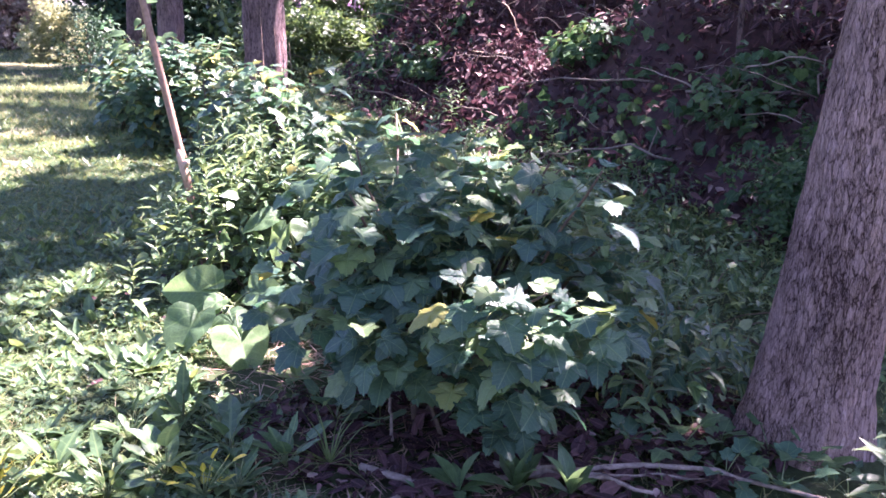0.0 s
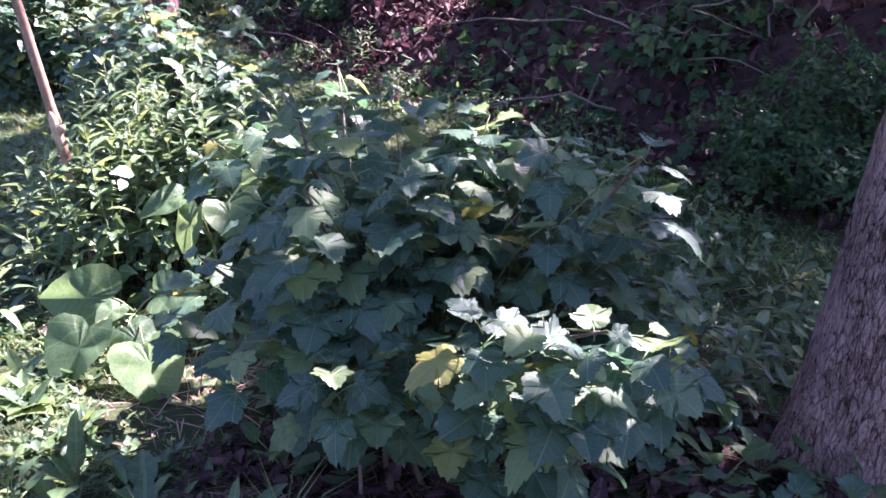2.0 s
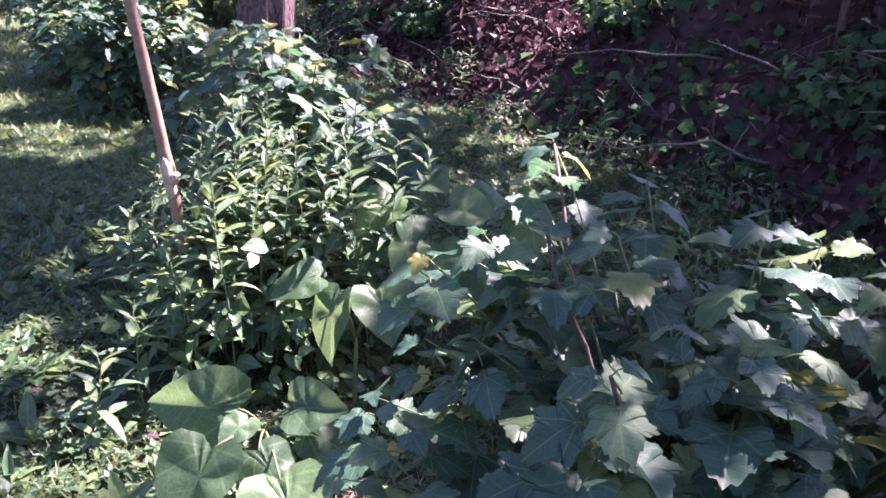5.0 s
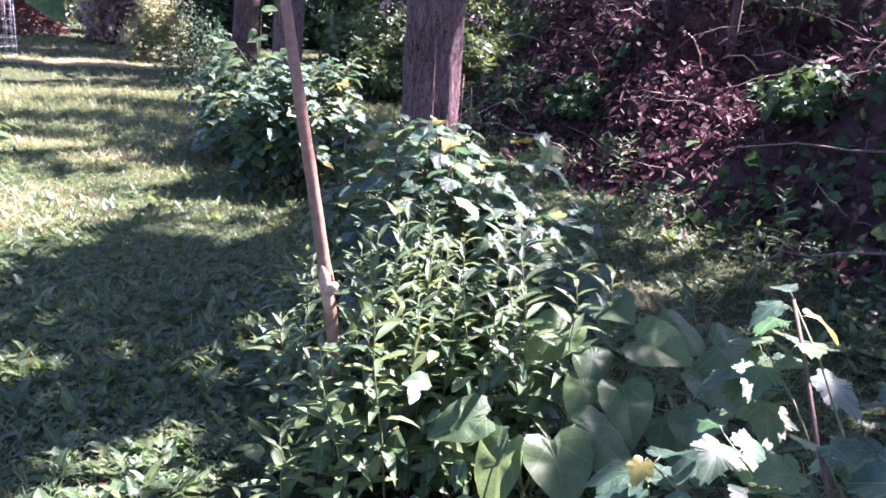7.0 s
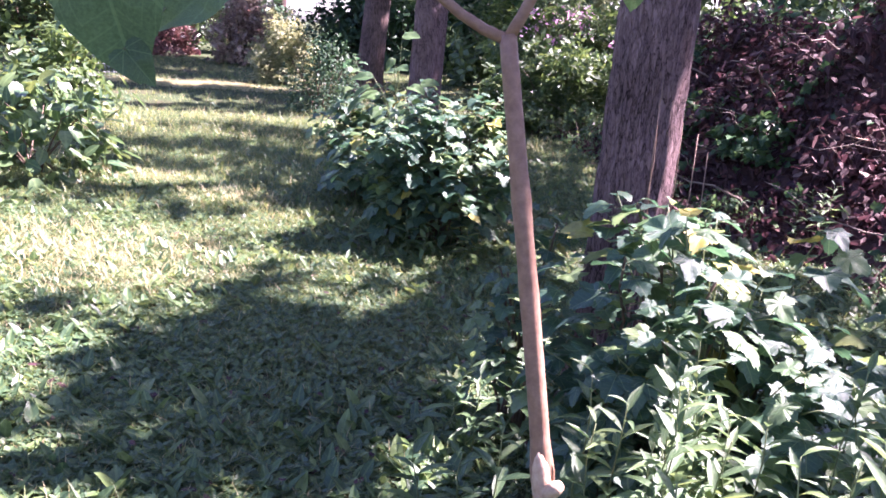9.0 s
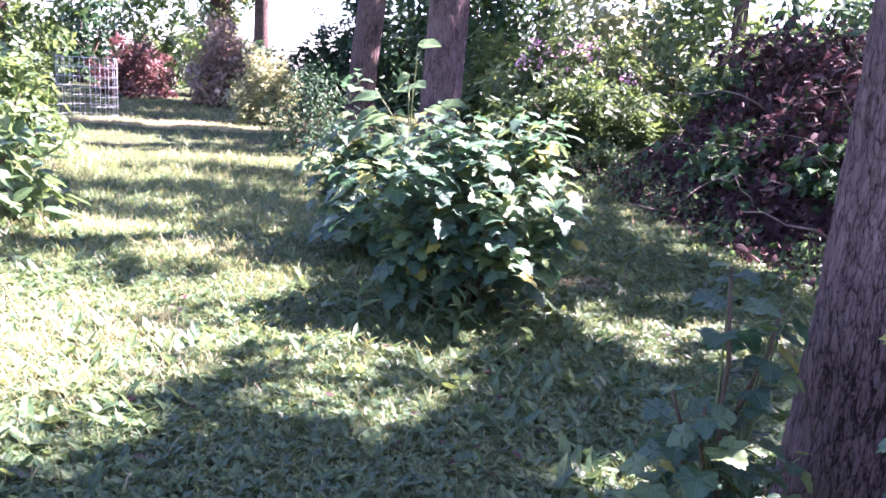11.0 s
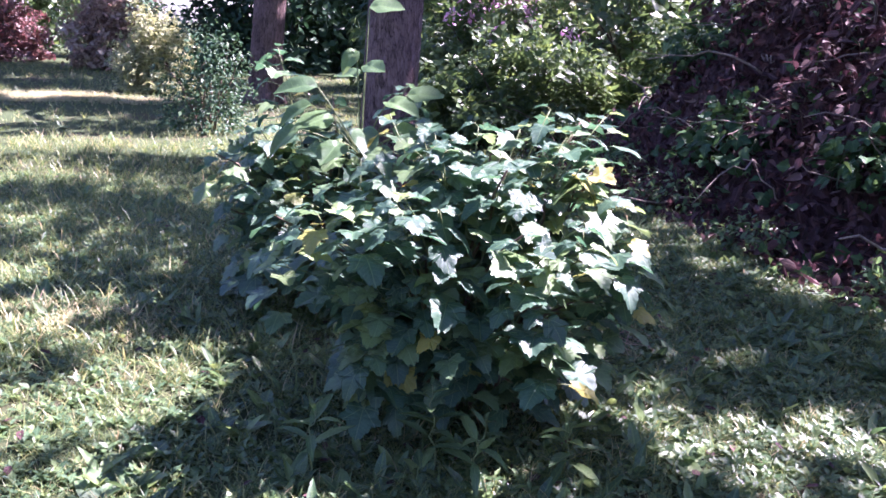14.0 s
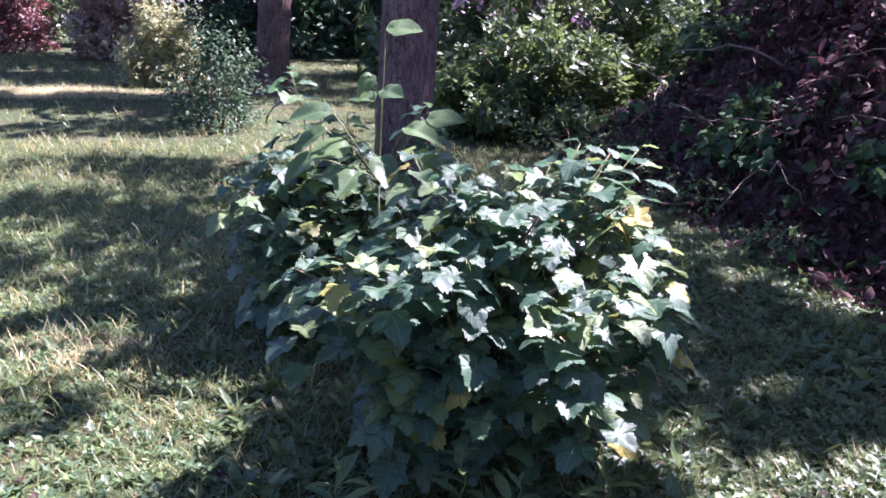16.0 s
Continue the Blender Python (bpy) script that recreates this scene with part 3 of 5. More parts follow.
# Shafts through the crowns at greater heights: x, y, z of a lit point and its half-width.
SHAFTS = [
    (0.08, 2.04, 0.70, 0.06), (0.24, 2.02, 0.68, 0.08), (0.38, 2.06, 0.64, 0.05), (-3.25, 9.25, 1.05, 0.08), (-0.45, 4.12, 0.60, -0.04), (0.45, 10.0, 1.0, 0.0), (-0.52, 2.95, 0.84, -0.06), (-0.42, 4.3, 0.6, -0.06), (-2.30, 8.25, 0.7, 0.22), (-2.45, 8.45, 0.95, 0.26),  (-1.0, 4.4, 0.75, 0.04),
    (-1.22, 5.2, 0.85, 0.22), (-0.7, 4.9, 0.75, 0.12), (-1.12, 3.42, 0.15, 0.26), (-0.95, 3.75, 0.3, 0.08), (-0.8, 3.95, 0.35, 0.06), (-1.15, 4.05, 0.4, 0.06), (-0.17, 3.48, 0.92, 0.12), (-0.35, 3.2, 0.8, 0.14), (0.15, 2.8, 0.9, 0.07),
    (1.3, 9.5, 0.8, 0.35), (0.3, 10.0, 0.6, 0.30), (0.9, 10.4, 1.3, 0.2), (-3.1, 8.15, 0.8, 0.04), (0.7, 8.9, 0.3, 0.4), (1.45, 2.4, 1.0, 0.10),
    (-1.38, 4.3, 0.62, 0.10), (-1.05, 5.95, 1.3, 0.12), (2.2, 8.6, 1.1, 0.25), (1.9, 7.4, 0.8, 0.12), (-3.1, 8.9, 1.15, 0.22), (-2.6, 8.15, 0.4, 0.08),
]


fleck = np.random.default_rng(77)
for cx, cy, cw, ch, n in [(0.03, 2.8, 0.7, 0.9, 9), (-1.0, 5.0, 0.5, 0.95, 22), (-2.45, 8.5, 0.45, 1.0, 26), (-3.0, 8.2, 0.3, 0.8, 6), (-1.0, 4.2, 0.45, 0.75, 14), (1.6, 9.0, 1.2, 1.0, 16), (-0.8, 7.4, 1.4, 0.0, 36), (-2.6, 6.0, 1.4, 0.0, 48), (0.7, 9.0, 0.5, 0.45, 14), (-3.6, 9.8, 2.2, 0.0, 14), (-1.2, 9.6, 1.2, 0.0, 34), (1.2, 4.5, 0.8, 0.1, 2), (-1.3, 16.8, 1.8, 1.3, 34), (-3.0, 19.5, 1.5, 2.0, 20), (0.9, 12.0, 1.5, 1.2, 12)]:
    for k in range(n):
        u, w = fleck.uniform(-1, 1, 2)
        SHAFTS.append((cx + cw * u, cy + cw * w, ch * (1 - 0.5 * (u * u + w * w)), fleck.uniform(-0.12, 0.0)))


def in_sun(p, rng):
    """True where a crown leaf would stand in the way of one of the sunny places."""
    s = np.array(SUN)
    g = p - s * (p[:, 2:3] / s[2])
    wob = rng.normal(0, 0.10, (len(p), 2))
    hit = np.zeros(len(p), bool)
    rim = 0.17
    for x, y, a, b in SUNNY:
        a, b = a + 0.08, b + 0.08
        ragged = 0.4 * np.sin(5.3 * g[:, 0] + 1) * np.sin(4.7 * g[:, 1]) + 2.2 * wob[:, 0]
        hit |= ((g[:, 0] + 1.5 * wob[:, 0] - x) / a) ** 2 + ((g[:, 1] + 1.5 * wob[:, 1] - y) / b) ** 2 + ragged < 1
    for x, y, z, a in SHAFTS:
        q = np.array((x, y)) - s[:2] * (z / s[2])
        hit |= np.hypot(g[:, 0] + wob[:, 0] * 0.5 - q[0], g[:, 1] + wob[:, 1] * 0.5 - q[1]) < a + rim
    return hit


SPRAY = bundle(KITES, [(i, i * 67 + 10, (-25, 15, -5, 30, 5, -15, 20)[i], 0.55, (0.12 * math.cos(i * 2.1), 0.12 * math.sin(i * 2.1) + 0.1 * i - 0.3, 0.04 * (i % 3))) for i in range(7)])


def build_tree(name, x, y, lean, height, r0, r1, label, crown, seed, mat="bark", furrow=0.012, detail=True, leaves=2600, fine=False):
    """A tree: bark trunk, limbs that fork from it, and a crown of leaf sprays; crown: (dx, dy, z, half-widths xy, half-height)."""
    rng = np.random.default_rng(seed)
    tree = thing(name, (x, y, 0), label, "tree")
    part("trunk", trunk_mesh("trunk", None, lean, height, r0, r1, MAT[mat], furrow, seed, sides=72 if detail else 24, rings=110 if detail else 30), tree)
    cx, cy, cz, cw, ch = crown
    for k in range(6):
        z0 = height * (0.62 + 0.06 * k)
        a = k * 2.4 + seed
        tip = (cx + cw * 0.75 * math.cos(a), cy + cw * 0.75 * math.sin(a), cz + ch * (k / 6 - 0.3))
        line = arc((lean[0] * z0, lean[1] * z0, z0), tip, 0.3, 9, 0.06, rng)
        part("limb", tubes_mesh("limb", [(line, np.linspace(r1 * 0.55, 0.02, 9))], MAT[mat], 8), tree)
    p = rng.normal(0, 1, (leaves, 3))
    p /= np.linalg.norm(p, axis=1, keepdims=True)
    p *= rng.uniform(0.2, 1, (leaves, 1)) ** 0.45
    p = p * (cw, cw, ch) + (cx, cy, cz)
    p += 0.25 * np.sin(p[:, ::-1] * 2.3 + seed)
    keep = ~in_sun(p + (x, y, 0), rng)
    p = p[keep]
    d = rng.normal(0, 1, p.shape) + (0, 0, -0.3)
    nrm = rng.normal(0, 0.45, p.shape) + (0, 0, 1)
    size = rng.uniform(0.16, 0.27, len(p)) if fine else rng.uniform(0.35, 0.6, len(p))
    part("crown", scatter_mesh("crown", KITES if fine else [SPRAY], p, d * (1, 1, 0.35), nrm, size, MAT["crown"]), tree)
    return tree


build_tree("leaning_tree", 1.22, 2.58, (0.085, -0.05), 7.0, 0.165, 0.12, "leaning tree with deeply furrowed grey-brown bark", (0.6, 1.5, 7.0, 3.4, 1.9), 3, "bark_warm_lit", furrow=0.010, leaves=9000, fine=True)
build_tree("bank_tree", -1.29, 6.1, (0.03, -0.03), 7.5, 0.145, 0.115, "upright tree with furrowed purple-brown bark behind bushes", (2.8, 1.2, 7.4, 3.6, 2.0), 5, furrow=0.010, leaves=11000, fine=True)
build_tree("bush_tree", -3.32, 10.4, (0.04, 0.0), 8.0, 0.15, 0.125, "straight tree with rough purple-brown bark behind bushes", (2.2, 2.0, 7.6, 4.6, 2.0), 8, furrow=0.009, leaves=14000, fine=True)
build_tree("lawn_tree", -7.1, 20.0, (0.09, 0.0), 8.5, 0.27, 0.22, "lichen-flecked tree standing on the lawn edge", (1.8, 0.2, 8.5, 3.8, 2.2), 12, mat="bark_far", furrow=0.012, leaves=3000)
# Crown set far off its trunk, out of view, to shade the far lawn.
build_tree("far_tree", -15.1, 33.0, (0.01, 0.0), 9.5, 0.27, 0.2, "dark far tree against bright sky", (7.0, -5.5, 9.2, 5.6, 2.0), 15, "bark_far", 0.01, False, 3600)
build_tree("far_tree", -17.2, 34.0, (0.0, 0.0), 9.5, 0.42, 0.3, "thick dark far tree in the wood edge", (-1.0, 0.0, 6.5, 4.5, 4.0), 16, "bark_far", 0.01, False, 1200)
build_tree("far_tree", -21.0, 27.0, (0.0, 0.0), 9.5, 0.3, 0.2, "dark leafy far tree at the lawn edge", (0.0, 0.0, 6.0, 4.5, 4.0), 26, "bark_far", 0.01, False, 1200)
build_tree("far_tree", -5.0, 33.0, (0.0, 0.0), 9.5, 0.2, 0.15, "far leafy tree in the wood", (0.0, 0.0, 6.0, 4.0, 4.0), 27, "bark_far", 0.01, False, 800)
build_tree("far_tree", 5.5, 29.0, (0.0, 0.0), 9.5, 0.2, 0.15, "far leafy tree in the wood", (0.0, 0.0, 6.0, 4.5, 4.0), 28, "bark_far", 0.01, False, 600)
build_tree("far_tree", 0.4, 25.0, (0.0, 0.0), 9.5, 0.17, 0.13, "slim dark far tree among shrubs", (0.5, 1.0, 9.0, 4.0, 2.6), 17, "bark_far", 0.01, False, 1000)
build_tree("far_tree", 3.6, 16.5, (-0.03, 0.0), 9.0, 0.16, 0.11, "dark tree standing behind the brush heap", (0.5, -1.0, 8.2, 3.6, 2.2), 18, "bark_far", 0.01, False, 8000, True)
# Trees added out of view so their crowns shade brambles, bank and bushes.
build_tree("far_tree", 5.8, 20.5, (0.0, 0.0), 9.0, 0.18, 0.13, "unseen leafy tree added to shade the bramble bushes", (-1.3, 0.0, 8.0, 4.4, 2.2), 21, "bark_far", 0.01, False, 3000, True)
build_tree("far_tree", 6.5, 9.0, (0.02, 0.0), 9.0, 0.2, 0.15, "unseen tree added on the brush bank to shade bank and lawn", (-1.0, 1.5, 8.6, 4.2, 2.2), 19, "bark_far", 0.01, False, 17000, True)
build_tree("far_tree", 5.9, 3.6, (0.0, 0.03), 9.0, 0.2, 0.15, "unseen tree added to shade the bushes", (-1.4, 1.4, 8.0, 3.6, 2.2), 22, "bark_far", 0.01, False, 12000, True)


# Unseen trees added behind and left of the walk to block sky light.
for k, (x, y, w) in enumerate([(-5.5, -6.5, 4.2), (8.0, -7.0, 4.0), (-11.5, 4.0, 4.0)]):
    build_tree("lawn_tree", x, y, (0.02, 0.01), 8.5, 0.22, 0.15, "unseen leafy tree added to block sky light", (0.0, 0.0, 5.4, w, 3.2), 400 + k, "bark_far", 0.01, False, 1300)


# ---- bushes ----
def shoots_on_dome(rng, n, rx, ry, h, low=0.25):
    """Shoot tips over an uneven dome, and the way each one points."""
    a = rng.uniform(0, 2 * np.pi, n)
    up = rng.uniform(low, 1.0, n) ** 0.8
    flat = np.sqrt(np.clip(1 - up ** 2, 0, 1)) ** 0.8
    flat = flat * (0.60 + 0.40 * np.minimum(1, up / 0.5))
    tall = np.where(rng.uniform(0, 1, n) < 0.22, rng.uniform(0.05, 0.16, n), 0.0)
    depth = rng.uniform(0.42, 1.0, n) ** 0.5 * (1 + 0.12 * np.sin(3 * a + 1.3) + 0.08 * np.sin(5 * a))
    p = np.column_stack((rx * flat * np.cos(a) * depth, ry * flat * np.sin(a) * depth, h * up * depth))
    p[:, 2] += tall * up
    d = p * (1 / rx ** 2, 1 / ry ** 2, 1.2 / h ** 2)
    d /= np.linalg.norm(d, axis=1, keepdims=True)
    return p, d


def leaves_on_shoots(rng, tips, ways, per, spread, size, droop=0.28):
    """Leaves round each shoot: small and upright at its tip, broad and level further down, with bare stem between the tiers."""
    pos, dirs, nrm, sz, stalks = [], [], [], [], []
    for t, w in zip(tips, ways):
        axis = w * 0.35 + np.array((0, 0, 0.9)) + rng.normal(0, 0.12, 3)
        axis /= np.linalg.norm(axis)
        s1 = np.cross(axis, (0.3, 1, 0.1))
        s1 /= np.linalg.norm(s1)
        s2 = np.cross(axis, s1)
        turn = rng.uniform(0, 6.3)
        for k in range(per):
            a = turn + k * 2.4 + rng.normal(0, 0.25)
            out = s1 * math.cos(a) + s2 * math.sin(a)
            f = k / per
            base = t - axis * spread * f * 1.25
            z = size * (0.50 + 0.70 * math.sqrt(f)) * rng.uniform(0.85, 1.15)
            foot = base + (out * 0.8 + axis * 0.5 * (1 - 0.6 * f)) * (0.30 + 0.75 * f) * size
            tilt = droop * rng.uniform(0.3, 2.2) + 0.25 * f - 0.25
            d = out + w * 0.20 - np.array((0, 0, tilt))
            n = np.array((0, 0, 1.0)) + out * (0.15 + 0.55 * f) * rng.uniform(0.2, 1.5) + w * 0.20 + rng.normal(0, 0.28, 3)
            pos.append(foot)
            dirs.append(d)
            nrm.append(n)
            sz.append(z)
            stalks.append((base, foot))
    return np.array(pos), np.array(dirs), np.array(nrm), np.array(sz), stalks


def berry_arrays():
    bm = bmesh.new()
    bmesh.ops.create_icosphere(bm, subdivisions=1, radius=1)
    v = np.array([p.co[:] for p in bm.verts])
    f = np.array([[p.index for p in q.verts] for q in bm.faces])
    bm.free()
    return v, f


BERRY = berry_arrays()


def build_currant(x, y, rx, ry, h, label, seed, shoots=80, size=0.105, single=300, low=0.20, extra=(), berries=0):
    rng = np.random.default_rng(seed)
    bush = thing("currant_bush", (x, y, 0), label, "bush")
    tips, ways = shoots_on_dome(rng, shoots, rx, ry, h, low)
    if extra:
        more = np.array(extra, float) - (x, y, 0)
        tips, ways = np.vstack((tips, more)), np.vstack((ways, more / np.linalg.norm(more, axis=1, keepdims=True)))
        shoots = len(tips)
    pos, dirs, nrm, sz, stalks = leaves_on_shoots(rng, tips, ways, 8, 0.15, size)
    order = np.argsort(pos[:, 1] - 0.5 * pos[:, 2])
    near, rest = order[:single], order[single:]
    leaf_objects("leaf", "currant", CURRANT_LEAVES, MAT["currant_single"], bush, pos[near], dirs[near], nrm[near], sz[near])
    if len(rest):
        ob = part("inner_leaves", scatter_mesh("inner_leaves", INNER_LEAVES, pos[rest], dirs[rest], nrm[rest], sz[rest], MAT["currant"]), bush)
        tagged(ob, "", "", "", "stuff")
    n = max(10, shoots // 5)
    for k in range(n):
        t = tips[k * 5 % shoots]
        root = (rng.normal(0, rx * 0.16), rng.normal(0, ry * 0.16), -0.03)
        line = arc(root, t, 0.10, 8, 0.012, rng)
        part("cane", tubes_mesh("cane", [(line, np.linspace(0.009, 0.0035, 8))], MAT["cane"], 6), bush)
    twigs = [(arc(t * (0.35, 0.35, 0.45), t, 0.06, 5), np.linspace(0.004, 0.002, 5)) for t in tips]
    ob = part("twig_growth", tubes_mesh("twig_growth", twigs + [(arc(a, b, 0.004, 3), 0.0014) for a, b in stalks], MAT["green_stem"], 4), bush)
    tagged(ob, "", "", "", "stuff")
    for k in range(berries):
        t = tips[(k * 7) % shoots] * (0.9, 0.9, 0.82)
        hang = t - np.column_stack((rng.normal(0, 0.012, 14), rng.normal(0, 0.012, 14), np.linspace(0, 0.09, 14)))
        v, f = [], []
        for q in hang:
            bv, bf = BERRY
            f.append(bf + sum(map(len, v)))
            v.append(bv * rng.uniform(0.004, 0.006) + q)
        part("berry_cluster", raw_mesh("berry_cluster", np.vstack(v), np.vstack(f), None, MAT["berry"]), bush, "hanging dark currants")
    return bush


build_currant(0.03, 2.80, 0.66, 0.58, 0.93, "broad currant bush with large lobed dark-green leaves", 21, 88, 0.086, low=0.44, berries=9, extra=[
    (0.06, 2.08, 0.72), (0.16, 2.04, 0.71), (0.27, 2.05, 0.69), (0.37, 2.08, 0.66), (0.46, 2.14, 0.60), (0.11, 2.05, 0.66), (0.22, 2.03, 0.64), (0.46, 2.38, 0.95), (0.52, 2.48, 0.82), (0.56, 2.52, 0.66), (0.50, 2.50, 0.52), (0.46, 2.62, 0.88), (0.34, 2.64, 0.92), (0.30, 2.74, 0.90), (0.60, 2.72, 0.60), (0.40, 2.48, 0.74), (-0.40, 3.0, 0.88), (-0.30, 2.88, 0.93), (-0.12, 2.66, 0.84), (0.06, 2.62, 0.88), (0.19, 2.80, 0.95), (0.13, 2.86, 0.90), (-0.19, 3.42, 0.98), (-0.25, 3.36, 0.90), (-0.52, 2.95, 0.85), (-0.20, 2.76, 0.97), (-0.42, 2.8, 0.74), (-0.56, 2.75, 0.60),
    (-0.10, 2.52, 0.72), (-0.33, 2.55, 0.58), (-0.05, 2.36, 0.55), (0.06, 2.30, 0.45), (0.18, 2.22, 0.42), (0.3, 2.2, 0.44), (0.24, 2.26, 0.30), (0.12, 2.30, 0.33), (0.6, 2.5, 0.55), (0.62, 2.62, 0.72), (-0.05, 3.1, 0.98), (0.02, 2.5, 0.80), (0.28, 2.45, 0.78), (-0.50, 3.2, 0.55), (-0.62, 3.05, 0.48), (-0.66, 2.85, 0.40), (-0.2, 2.45, 0.42)])
build_currant(-1.0, 5.15, 0.54, 0.48, 1.03, "currant bush with glossy lobed leaves beside a sapling", 22, 74, 0.088, low=0.32, extra=[
    (-1.22, 5.24, 0.96), (-1.02, 4.85, 0.95), (-0.71, 5.03, 0.80), (-0.6, 4.7, 0.66), (-0.52, 4.6, 0.55), (-0.65, 4.85, 0.72), (-1.3, 5.0, 0.8), (-1.0, 5.3, 1.02), (-0.55, 4.95, 0.78), (-1.35, 5.3, 0.6), (-1.3, 5.35, 1.05), (-1.15, 5.2, 1.06), (-1.42, 5.2, 0.85), (-1.45, 5.1, 0.6), (-0.45, 4.85, 0.62), (-0.8, 4.7, 0.8)])
build_currant(-2.70, 8.58, 0.60, 0.54, 1.03, "rounded currant bush with sunlit lobed leaves on the lawn", 23, 120, 0.088, low=0.16, berries=4, extra=[
    (-2.3, 8.9, 1.02), (-2.42, 8.7, 1.08), (-2.22, 8.75, 1.06), (-3.0, 8.76, 1.02), (-2.18, 8.47, 0.82), (-3.25, 8.15, 0.76), (-3.12, 8.14, 0.84), (-3.0, 8.1, 0.80), (-2.85, 8.1, 0.86), (-2.5, 8.1, 0.62), (-2.42, 8.08, 0.55), (-3.03, 8.2, 0.62), (-2.1, 8.5, 0.62), (-2.3, 8.2, 0.78), (-2.4, 8.15, 0.70), (-2.48, 8.13, 0.76), (-2.75, 8.2, 0.8), (-3.3, 8.3, 0.56), (-3.2, 8.4, 0.66), (-2.15, 8.42, 0.70), (-2.55, 8.3, 0.92), (-2.36, 8.58, 1.0), (-2.3, 8.48, 0.92), (-2.24, 8.62, 0.92), (-2.52, 8.6, 1.02), (-2.66, 8.5, 1.03), (-2.75, 8.4, 0.98), (-2.12, 8.52, 0.50), (-2.35, 8.06, 0.45)])
build_currant(-3.48, 9.65, 0.62, 0.55, 1.12, "shaded currant bush growing behind another bush", 24, 100, 0.088, 120, low=0.2)
build_currant(-1.62, 5.84, 0.22, 0.2, 0.86, "young currant shoots beside a tree trunk", 37, 22, 0.06, 150, low=0.35)


# ---- sapling ----
def build_sapling(x, y):
    sap = thing("sapling", (x, y, 0), "thin brown sapling forking near eye height with large heart-shaped leaves", "sapling")
    rng = np.random.default_rng(31)
    z = np.linspace(-0.05, 1.51, 26)
    line = np.column_stack((-0.155 * (z - 0.61) + 0.010 * np.sin(2.4 * z), 0.05 * (z - 0.6) + 0.010 * np.sin(3 * z + 1), z))
    rad = np.linspace(0.024, 0.017, 26) + 0.006 * np.exp(-((z - 0.62) / 0.04) ** 2) + 0.0022 * np.exp(-((z - 1.19) / 0.02) ** 2) + 0.002 * np.exp(-((z - 1.02) / 0.015) ** 2)
    part("trunk", tubes_mesh("trunk", [(line, rad)], MAT["young_bark"], 16), sap)
    top = line[-1]
    forks = [((-0.36, -0.05, 1.85), 0.010), ((0.20, 0.02, 2.1), 0.009)]
    pos, dirs, nrm, sz, stalks = [], [], [], [], []
    for tip, r in forks:
        l = arc(top - np.array((0, 0, 0.01)), np.array(tip) + (top[0], top[1], 0), -0.06, 9)
        part("branch", tubes_mesh("branch", [(l, np.linspace(0.0125, 0.006, 9))], MAT["young_bark"], 10), sap)
    scar = np.column_stack((np.interp((0.50, 0.55, 0.60, 0.65, 0.70), z, line[:, 0]), np.interp((0.50, 0.55, 0.60, 0.65, 0.70), z, line[:, 1]) - 0.012, (0.50, 0.55, 0.60, 0.65, 0.70)))
    part("torn_bark", tubes_mesh("torn_bark", [(scar, (0.006, 0.018, 0.022, 0.019, 0.006))], MAT["cut_wood"], 12), sap, "torn pale strip of bare wood")
    knot = arc(scar[2] + (0.008, -0.006, -0.01), scar[2] + (0.036, -0.030, 0.03), 0.0, 4)
    part("branch_stub", tubes_mesh("branch_stub", [(knot, (0.014, 0.018, 0.017, 0.012))], MAT["cut_wood"], 10), sap, "torn pale branch stub")
    for lx, ly, lz, dx, dy, dz, s in SAPLING_LEAVES:
        pos.append((lx, ly, lz))
        dirs.append((dx, dy, dz))
        nrm.append((0.3 * dx, -1.0, 0.6))
        sz.append(s)
        stalks.append((arc((lx, ly, lz), (top[0] + (-0.33 if lx < 0 else 0.19), top[1], 1.82), 0.02, 5), 0.0022))
    leaf_objects("leaf", "heart", HEART_LEAVES, MAT["heart_single"], sap, np.array(pos), np.array(dirs), np.array(nrm), np.array(sz))
    part("leaf_stalks", tubes_mesh("leaf_stalks", stalks, MAT["green_stem"], 5), sap)


# Leaves that hang from the forks: base, way, length.
SAPLING_LEAVES = [
    (-0.49, -0.71, 1.59, 0.05, 0.0, -1.0, 0.165), (-0.40, -0.60, 1.55, -0.8, -0.3, -0.5, 0.11), (-0.62, -0.80, 1.60, 0.2, 0.1, -0.9, 0.10), (-0.47, -0.70, 1.47, 0.5, 0.0, -0.5, 0.05),
    (-0.24, -0.38, 1.70, 0.1, -0.2, -0.9, 0.15), (0.10, -0.1, 1.74, -0.2, -0.1, -1.0, 0.17), (0.32, -0.05, 1.76, 0.3, 0.0, -0.9, 0.16),
    (-0.30, 0.20, 2.0, -0.6, 0.3, 0.1, 0.2), (0.3, 0.2, 2.15, 0.7, 0.2, 0.1, 0.2), (0.1, -0.25, 2.2, 0.2, -0.8, 0.1, 0.2), (-0.4, -0.3, 2.05, -0.3, -0.8, 0.0, 0.22),
]
build_sapling(-1.37, 4.32)


